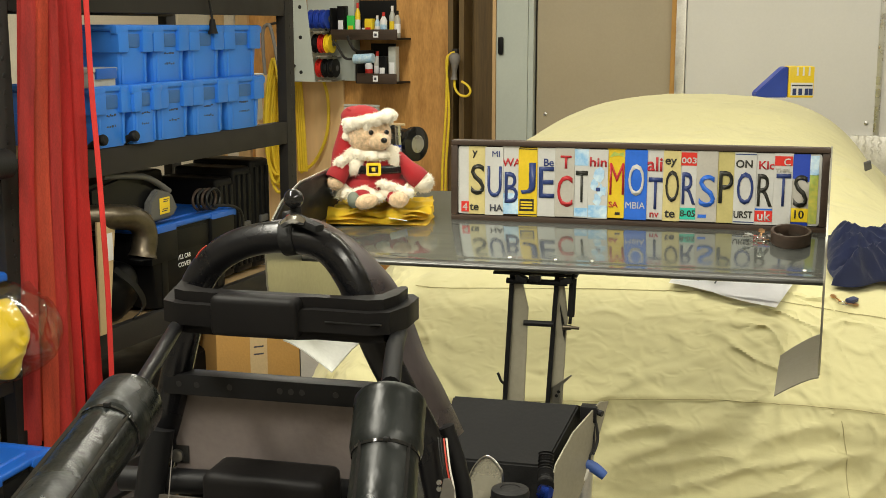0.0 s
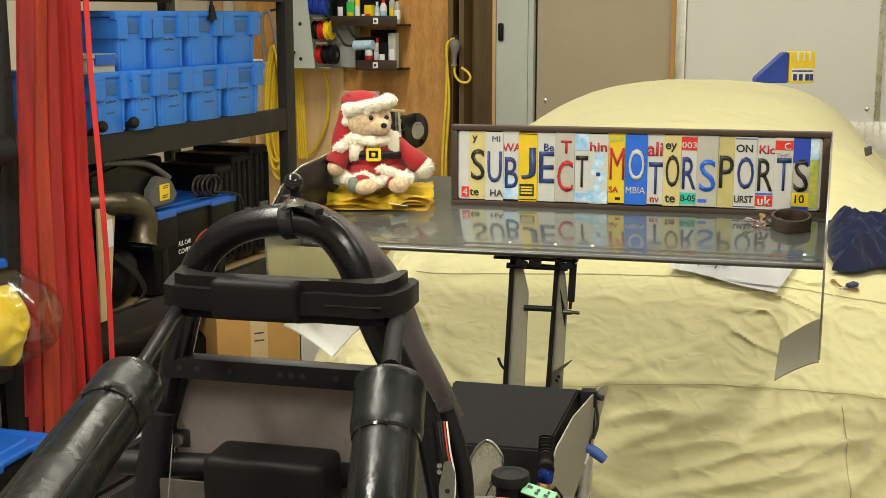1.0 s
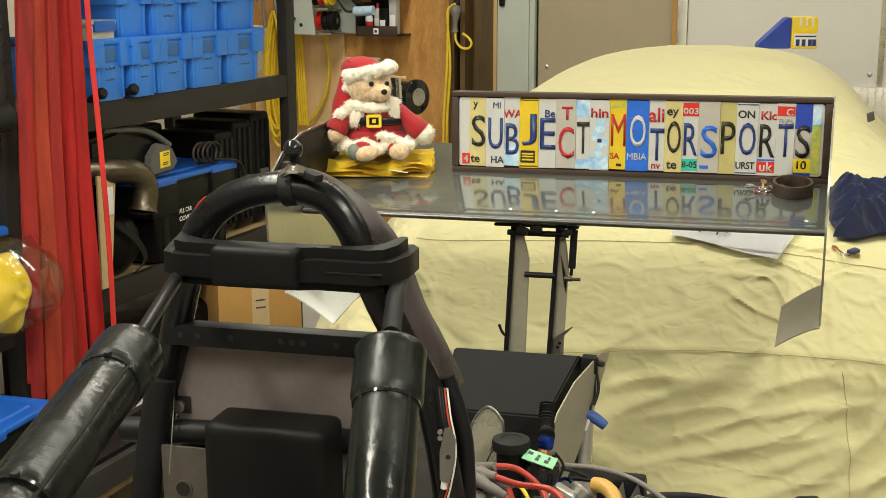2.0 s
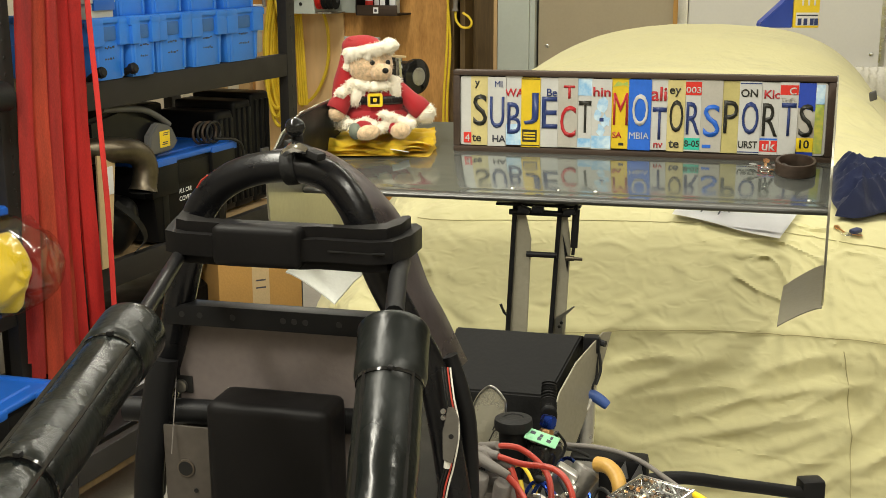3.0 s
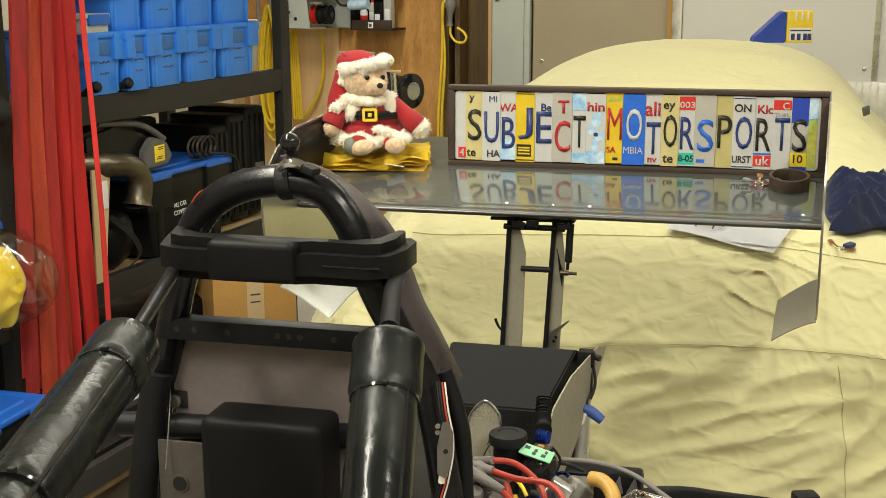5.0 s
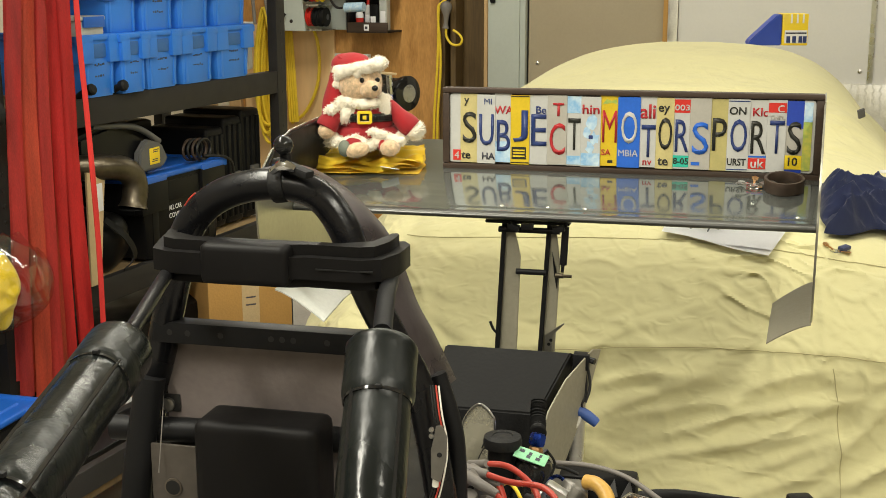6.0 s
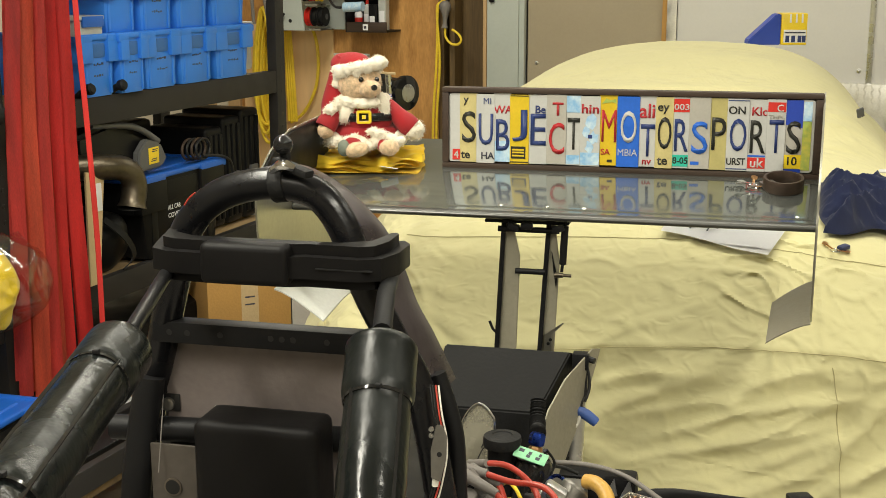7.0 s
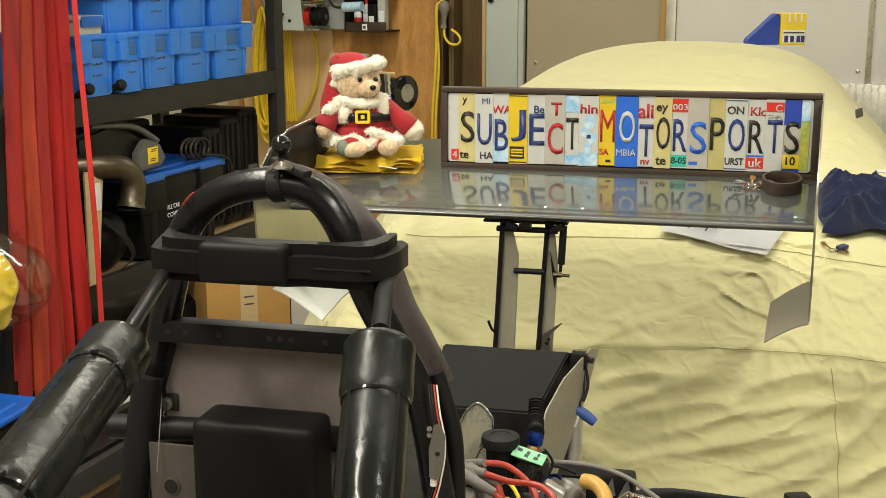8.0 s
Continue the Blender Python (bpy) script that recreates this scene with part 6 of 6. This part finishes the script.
def intake_elbow():
    t = thing("pipe_elbow", "tarnished metal pipe elbow with a flared mouth", "pipe elbow", m=ROOM)
    x = RX + 0.03
    pts = [(x - 0.12, 3.27, 0.765), (x - 0.02, 3.39, 0.765), (x + 0.02, 3.48, 0.745), (x + 0.03, 3.515, 0.69), (x + 0.03, 3.495, 0.61)]
    part("pipe", sweep(pts, lambda u: 0.044 + 0.008 * max(0, (u - 0.93) / 0.07), 26, 8, cap=True), M["elbow"], t)
    part("mouth", lathe([(0.046, 0), (0.047, -0.001), (0.02, 0.006)], 26, m=pose(x + 0.03, 3.4935, 0.6085, 0, 0, 0)), M["wire"], t)
    part("stand", block(x - 0.14, x - 0.05, 3.19, 3.28, 0.37, 0.735, 0.006), M["black_plastic"], t, "black support below the pipe")
    return t


intake_elbow()
t = tagged(part("cardboard_sheet", outline([(3.29, 0.371), (3.345, 0.371), (3.37, 0.55), (3.40, 0.745), (3.30, 0.76)], 0.008, "x", 0.001), M["kraft"], m=ROOM @ pose(RX + 0.02, 0, 0)), "pale cardboard sheet standing on the rack shelf", "cardboard")
part("white_tag", block(0.005, 0.008, 3.325, 3.375, 0.62, 0.715, 0.001), M["paper"], t, "white rounded tag")


def hard_case(y, h, w, x):
    t = thing("hard_case", "black ribbed hard plastic case standing on the shelf", "case", "hard cases", m=ROOM @ pose(x, y, 0.372))
    part("shell", block(-0.30, 0.0, -w / 2, w / 2, 0, h, 0.022, 3), M["black_plastic"], t)
    for k in (-0.3, 0.0, 0.3):
        part("rib", block(-0.25, 0.010, k * w - 0.012, k * w + 0.012, 0.03, h - 0.03, 0.008), M["black_plastic"], t)
    part("latch", block(0.0, 0.018, -0.03, 0.03, h * 0.42, h * 0.42 + 0.03, 0.005), M["grey_plastic"], t)
    return t


for y, h, w in ((4.30, 0.42, 0.13), (4.44, 0.45, 0.14), (4.59, 0.47, 0.15)):
    hard_case(y, h, w, RX - 0.10)
bm = block(-0.5, -0.33, 3.0, 4.2, 0, 0.46, 0.02)
tagged(part("dark_crate", bm, M["black_plastic"], m=ROOM @ pose(RX, 0, 0.372)), "dark plastic crate at the back of the shelf", "crate")
bm = block(-0.5, -0.05, 3.35, 4.5, 0, 0.26, 0.02)
tagged(part("dark_crate", bm, M["black_plastic"], m=ROOM @ pose(RX, 0, -0.13)), "low dark crate on the bottom shelf", "crate")
t = thing("coiled_lead", "black electrical lead with brown coils lying on a tote lid", "cable", m=ROOM)
for k in range(4):
    part("coil", sweep([(RX - 0.06 + 0.012 * k, 4.05 + 0.05 * math.cos(a) + 0.014 * k, 0.735 + 0.04 * math.sin(a)) for a in [j * math.pi / 7 for j in range(15)]], 0.0055, 8, 2), M["wire"] if k % 2 else M["wood_frame"], t)
part("tail", sweep([(RX - 0.02, 4.08, 0.71), (RX + 0.005, 4.2, 0.69), (RX + 0.01, 4.25, 0.64), (RX + 0.008, 4.255, 0.5)], 0.006, 8), M["wire"], t)
t = thing("backpack", "black fabric pack with hanging straps on the shelf", "bag", m=ROOM @ pose(RX - 0.14, 3.52, 0.372))
bm = bmesh.new()
ball(bm, (0, 0, 0.105), (0.13, 0.14, 0.115), 4, lump=0.02, freq=9)
part("pack", bm, M["black_plastic"], t)
part("strap", ribbon([(0.12, -0.08, 0.20), (0.16, -0.02, 0.13), (0.15, 0.04, 0.05), (0.13, 0.0, 0.005)], 0.025, 0.004, (0, 1, 0.4)), M["rubber"], t)
t = thing("snap_box", "small clear box with a blue snap lid on the totes", "box", m=ROOM @ pose(RX - 0.08, 3.385, 1.203))
part("body", block(-0.09, 0.09, -0.07, 0.075, 0, 0.05, 0.008), M["milky"], t)
part("lid", block(-0.095, 0.095, -0.076, 0.080, 0.051, 0.066, 0.005), M["milky"], t)
part("clip", block(0.09, 0.10, -0.04, 0.07, 0.028, 0.064, 0.004), M["lid"], t, "blue snap clip")
t = thing("milky_bin", "translucent plastic bin behind the totes", "bin", m=ROOM @ pose(RX - 0.26, 4.62, 1.0))
part("body", block(-0.12, 0.12, -0.08, 0.08, 0, 0.19, 0.015), M["milky"], t)
part("lid", block(-0.125, 0.125, -0.085, 0.085, 0.19, 0.205, 0.005), M["milky"], t)
for y in (3.345, 3.52):
    t = thing("rack_clip", "black round clip on the rack beam", "clip", "rack clips", m=ROOM @ pose(RX, y, 1.02))
    part("stem", sweep([(-0.03, 0, -0.022), (0.0, 0, 0.0), (0.03, 0, 0.01)], 0.012, 12), M["rubber"], t)
    part("head", lathe([(0.016, 0), (0.019, 0.006), (0.019, 0.02), (0.014, 0.026)], 16, m=pose(0.018, 0, 0.008, 0, 75)), M["rubber"], t)
t = thing("arm_hook", "black padded arm hook on the rack post", "hook", m=ROOM @ pose(RX, 2.80, 0.955))
part("arm", sweep([(0.0, -0.2, 0.05), (0.05, -0.05, 0.05), (0.06, 0.05, 0.05)], 0.045, 14), M["rubber"], t)
t = thing("hanging_plug", "black cord with a plug hanging in front of the totes", "cable", m=ROOM)
part("cord", sweep([(RX + 0.01, 4.05, 1.72), (RX + 0.012, 4.045, 1.55), (RX + 0.012, 4.065, 1.46), (RX + 0.012, 4.07, 1.42)], 0.0055, 8), M["wire"], t)
part("plug", sweep([(RX + 0.012, 4.07, 1.432), (RX + 0.012, 4.07, 1.40), (RX + 0.012, 4.07, 1.378)], lambda u: 0.009 + 0.012 * u, 12), M["rubber"], t)


def carton(m):
    t = thing("cardboard_box", "brown cardboard box taped shut on the floor", "box", m=m)
    part("box", block(-0.16, 0.16, -0.17, 0.17, 0, 0.46, 0.004), M["cardboard"], t)
    part("tape", block(0.1602, 0.1612, -0.035, 0.035, 0.0, 0.455), M["kraft"], t, "pale packing tape")
    for z in (0.33, 0.36):
        part("print_bar", block(0.1613, 0.1618, -0.02, 0.02, z, z + 0.006), M["ink"], t)
    return t


carton(pose(-1.92, 4.47, FLOOR, 0, 0, -50))

# ---- back wall ----
def loop_cord(t, x, z, w, h, y, mat, r, n, seed):
    random.seed(seed)
    for k in range(n):
        a, b = w * random.uniform(0.7, 1.1), h * random.uniform(0.9, 1.05)
        dx = random.uniform(-0.02, 0.02)
        pts = [(x + dx + a * math.sin(q) * (0.4 + 0.6 * abs(math.sin(q / 2))), y - 0.012 * k - 0.01, z - b * (1 - math.cos(q)) / 2) for q in [j * math.pi / 8 for j in range(17)]]
        part("loop", sweep(pts, r, 8, 3), mat, t)


t = thing("yellow_cord", "thick coil of yellow extension cord hanging on the wall", "cord", "yellow cords", m=ROOM)
loop_cord(t, -4.02, 1.20, 0.10, 0.85, 7.2, M["yellow_cord"], 0.011, 9, 1)
t = thing("yellow_cord", "loose loop of yellow extension cord hanging on plywood", "cord", "yellow cords", m=ROOM)
part("loop", sweep([(-3.95, 7.24, 1.24), (-3.86, 7.24, 1.21), (-3.76, 7.24, 1.08), (-3.715, 7.24, 0.92), (-3.73, 7.24, 0.70), (-3.82, 7.24, 0.52), (-3.93, 7.24, 0.44)], 0.011, 8), M["yellow_cord"], t)
for k in range(4):
    part("strand", sweep([(-3.955 + 0.012 * k, 7.22, 1.21), (-3.94 + 0.014 * k, 7.22, 0.9), (-3.93 + 0.018 * k, 7.22, 0.45)], 0.011, 8), M["yellow_cord"], t)
t = thing("yellow_cord", "yellow cord hanging beside the recess", "cord", "yellow cords", m=ROOM)
for k in range(2):
    part("strand", sweep([(-2.815, 7.24, 1.25), (-2.845, 7.235, 1.235), (-2.862 - 0.006 * k, 7.23, 1.18), (-2.872 + 0.022 * k, 7.23, 0.87), (-2.895 + 0.024 * k, 7.23, 0.54), (-2.90 + 0.024 * k, 7.23, 0.30)], 0.008, 8), M["yellow_cord"], t)
part("plug", sweep([(-2.812, 7.22, 1.235), (-2.80, 7.2, 1.18), (-2.805, 7.2, 1.08)], lambda u: 0.026 + 0.012 * math.sin(u * 6), 12), M["boot"], t, "dark plug end")
part("hanger", block(-2.835, -2.80, 7.24, 7.30, 1.245, 1.27, 0.004), M["rack_steel"], t, "dark wall hook")
part("small_loop", sweep([(-2.80, 7.2, 1.10), (-2.80, 7.2, 1.03), (-2.765, 7.2, 0.985), (-2.715, 7.2, 0.98), (-2.695, 7.2, 1.01), (-2.715, 7.2, 1.045), (-2.755, 7.2, 1.07)], 0.008, 8), M["yellow_cord"], t)
t = thing("tool_strap", "dark strap hanging on the wall behind the rack", "strap", m=ROOM)
part("band", sweep([(-3.99, 6.9, 1.10), (-4.0, 6.9, 1.36), (-3.96, 6.9, 1.42), (-3.93, 6.9, 1.36), (-3.88, 6.9, 1.10)], 0.012, 8), M["boot"], t)
part("hook", sweep([(-3.96, 6.9, 1.42), (-3.96, 7.30, 1.46)], 0.008, 8), M["rack_steel"], t)


def spool_rack():
    t = thing("wire_spool_rack", "grey steel rack holding coloured wire spools", "spool rack", m=ROOM @ pose(0.10, 0, 0))
    part("side", outline([(-3.94, 1.06), (-3.77, 1.06), (-3.83, 1.62), (-3.94, 1.62)], 0.006, "y", 0.001), M["doorpaint"], t, "pale grey side plate", m=pose(0, 6.98, 0))
    for z in (1.53, 1.34, 1.12):
        part("hole", lathe([(0.012, 0), (0.012, 0.001)], 12, m=pose(-3.87, 6.9765, z, 90)), M["wire"], t)
    for z, cols in ((1.455, ("blue_paint", "blue_paint", "blue_paint")), (1.30, ("rubber", "red_paint", "yellow_paint")), (1.145, ("red_paint", "rubber", "rubber"))):
        sx = -3.795 + (1.455 - z) * 0.16
        part("shelf", block(sx - 0.07, sx + 0.08, 7.0, 7.2, z - 0.085, z - 0.075, 0.001), M["alu"], t)
        for k, c in enumerate(cols):
            sp = part("spool", lathe([(0.060, 0), (0.060, 0.005), (0.045, 0.007), (0.045, 0.030), (0.060, 0.032), (0.060, 0.037)], 24, m=pose(sx - 0.05 + 0.044 * k, 7.08, z, 0, 90)), M[c], t)
            part("hub", lathe([(0.018, 0.044), (0.018, 0.046)], 12, m=pose(sx - 0.05 + 0.044 * k, 7.08, z, 0, 90)), M["grey_plastic"], sp)
    part("back", block(-3.94, -3.60, 7.21, 7.29, 1.06, 1.62, 0.002), M["doorpaint"], t)
    part("rod", sweep([(-3.99, 6.9, 1.04), (-3.90, 6.95, 1.17)], 0.012, 8), M["rack_steel"], t, "dark rod")
    return t


spool_rack()


def bin_shelf(x0, x1, z, items, seed):
    random.seed(seed)
    t = thing("wall_shelf", "small dark wall shelf with a white tag", "shelf", "wall shelves", m=ROOM)
    y0, y1 = WALL_Y - 0.22, WALL_Y - 0.002
    part("base", block(x0, x1, y0, y1, z, z + 0.012, 0.002), M["steel_black"], t)
    part("lip", block(x0, x1, y0 - 0.012, y0, z, z + 0.065, 0.002), M["wood_frame"], t, "dark front lip")
    part("end", block(x0 - 0.012, x0, y0, y1, z, z + 0.20, 0.002), M["steel_black"], t)
    part("backboard", block(x0, x1 - 0.1, y1 - 0.012, y1, z + 0.013, z + 0.25, 0.002), M["steel_black"], t)
    part("tag", block(x1 - 0.16, x1 - 0.125, y0 - 0.0145, y0 - 0.0125, z + 0.014, z + 0.052, 0.001), M["paper"], t, "small white tag")
    part("mark", block(x1 - 0.152, x1 - 0.135, y0 - 0.0155, y0 - 0.0147, z + 0.024, z + 0.040), M["ink"], t)
    x = x0 + 0.02
    for mat, w, h, kind in items:
        b = thing("supply_bottle" if kind else "supply_box", "small workshop supply container on the wall shelf", "bottle" if kind else "box", "shelf supplies", m=ROOM @ pose(x + w / 2, y0 + 0.06 + 0.05 * random.random(), z + 0.0122))
        if kind:
            part("bottle", lathe([(w * 0.46, 0), (w * 0.5, 0.004), (w * 0.5, h * 0.68), (w * 0.25, h * 0.82), (w * 0.2, h * 0.84)], 14), M[mat], b)
            part("cap", lathe([(w * 0.22, h * 0.845), (w * 0.22, h)], 12), M[random.choice(["red_paint", "paper", "black_plastic", "yellow_paint"])], b)
            part("label", lathe([(w * 0.503, h * 0.18), (w * 0.508, h * 0.2), (w * 0.508, h * 0.5), (w * 0.503, h * 0.52)], 14), M[random.choice(["paper", "yellow_paint", "sky_print", "red_paint"])], b)
        else:
            part("box", block(-w / 2, w / 2, -0.03, 0.03, 0, h, 0.003), M[mat], b)
            part("label", block(-w * 0.35, w * 0.35, -0.0325, -0.0305, h * 0.2, h * 0.55, 0.0004), M[random.choice(["paper", "yellow_paint", "red_paint"])], b)
        x += w + 0.006
    return t


bin_shelf(-3.60, -3.14, 1.325, [("black_plastic", 0.05, 0.2, 0), ("green_paint", 0.055, 0.14, 0), ("yellow_paint", 0.035, 0.22, 1), ("black_plastic", 0.03, 0.12, 1), ("yellow_paint", 0.05, 0.12, 0), ("sky_print", 0.035, 0.14, 1), ("paper", 0.045, 0.16, 1), ("milky", 0.04, 0.2, 1), ("grey_print", 0.04, 0.17, 1)], 4)
bin_shelf(-3.42, -3.145, 1.05, [("paper", 0.05, 0.15, 1), ("white_print", 0.045, 0.19, 1), ("black_plastic", 0.05, 0.16, 0), ("milky", 0.05, 0.22, 0)], 7)
t = thing("roller_tool", "long tool with a pale blue foam roller on the wall", "roller", m=ROOM)
part("handle", sweep([(-3.66, 7.12, 1.39), (-3.55, 7.05, 1.29), (-3.47, 7.0, 1.215), (-3.42, 7.0, 1.205)], 0.008, 10), M["rack_steel"], t)
part("roller", sweep([(-3.40, 7.0, 1.207), (-3.27, 7.0, 1.213)], 0.03, 16), M["sky_print"], t, "pale blue foam roller")
part("bracket", sweep([(-3.45, 7.0, 1.35), (-3.42, 7.05, 1.26), (-3.40, 7.28, 1.25)], 0.009, 10), M["rack_steel"], t)
t = thing("folding_step", "grey plastic step stool leaning on the wall", "stool", m=ROOM @ pose(-3.40, 6.98, FLOOR, -6, 0, 0))
for x in (-0.12, 0.10):
    part("leg", block(x, x + 0.02, -0.02, 0.02, 0, 1.105, 0.006), M["milky"], t)
part("seat", block(-0.098, 0.098, -0.015, 0.015, 0.80, 1.095, 0.01), M["grey_plastic"], t)
part("top_rail", block(-0.12, 0.12, -0.022, 0.022, 1.106, 1.122, 0.006), M["milky"], t, "pale top rail")


def bench_grinder():
    t = thing("bench_grinder", "black bench grinder with eye shield on a stand", "bench grinder", m=ROOM @ pose(-2.70, 6.15, 0.09, 0, 0, -22) @ Matrix.Diagonal((0.85, 0.85, 0.88, 1)))
    part("motor", lathe([(0.055, -0.11), (0.085, -0.09), (0.09, 0), (0.085, 0.09), (0.055, 0.11)], 28, m=pose(0, 0, 0.78, 0, 90)), M["gloss_black"], t, "gloss black motor")
    for s in (-1, 1):
        g = part("wheel_guard", lathe([(0.06, 0), (0.105, 0.006), (0.108, 0.02), (0.108, 0.045), (0.10, 0.05), (0.04, 0.052)], 28, m=pose(0.085 * s + (0 if s > 0 else -0.05), 0, 0.78, 0, 90)), M["gloss_black"], t)
        part("wheel", lathe([(0.055, 0), (0.055, 0.004), (0.02, 0.006)], 28, m=pose(0.085 * s + (0.052 if s > 0 else -0.056), 0, 0.78, 0, 90)), M["alu"], g, "pale grinding wheel face")
    part("eye_shield", block(0.02, 0.16, -0.14, -0.13, 0.90, 0.915, 0.003), M["kraft"], t)
    part("shield_arm", sweep([(0.09, -0.13, 0.90), (0.09, -0.12, 0.78)], 0.02, 8), M["alu"], t)
    part("badge", block(0.06, 0.12, -0.135, -0.125, 0.74, 0.78, 0.003), M["blue_paint"], t, "blue badge")
    part("tool_rest", block(-0.02, 0.20, -0.16, -0.10, 0.66, 0.675, 0.004), M["cast"], t)
    part("rest_arm", block(0.04, 0.08, -0.14, 0.0, 0.62, 0.665, 0.004), M["cast"], t)
    part("stand", lathe([(0.16, -0.33), (0.16, -0.31), (0.04, -0.28), (0.04, 0.66), (0.09, 0.69)], 20), M["steel_black"], t, "pedestal stand")
    return t


bench_grinder()

t = thing("timber_offcut", "short pale timber offcut on the bottom shelf", "timber", m=ROOM @ pose(RX - 0.03, 3.46, -0.129, 0, 0, 10))
part("board", block(-0.2, 0.06, -0.03, 0.10, 0, 0.018, 0.002), M["lumber"], t)
part("card", block(-0.05, 0.06, 0.0, 0.07, 0.0185, 0.024, 0.001), M["paper"], t, "white card")


def low_trolley():
    """A low trolley with one board deck in front of the rack."""
    t = thing("low_trolley", "low black steel trolley with a brown board deck", "trolley", m=ROOM)
    x0, x1, y0, y1 = -2.345, -2.12, 2.55, 3.75
    for x in (x0, x1 - 0.03):
        part("beam", block(x, x + 0.03, y0, y1, -0.040, 0.034, 0.004), M["rack_steel"], t)
    part("deck", block(x0 + 0.031, x1 - 0.031, y0, y1, 0.008, 0.022, 0.002), M["deck"], t, "brown board deck")
    part("skirt", block(x1 - 0.028, x1 - 0.004, y0 + 0.002, y1 - 0.002, -0.062, -0.041, 0.003), M["stud"], t, "brown timber strip under the beam")
    for x in (x0, x1 - 0.032):
        for y in (y0 - 0.032, y1 + 0.001):
            part("leg", block(x, x + 0.032, y, y + 0.031, FLOOR, 0.034, 0.004), M["rack_steel"], t)
    return t


low_trolley()
t = thing("black_bin", "shallow black plastic bin on the trolley deck", "bin", m=ROOM @ pose(-2.23, 3.05, 0.0225))
part("bin", block(-0.07, 0.07, -0.42, 0.30, 0, 0.02, 0.006), M["black_plastic"], t)
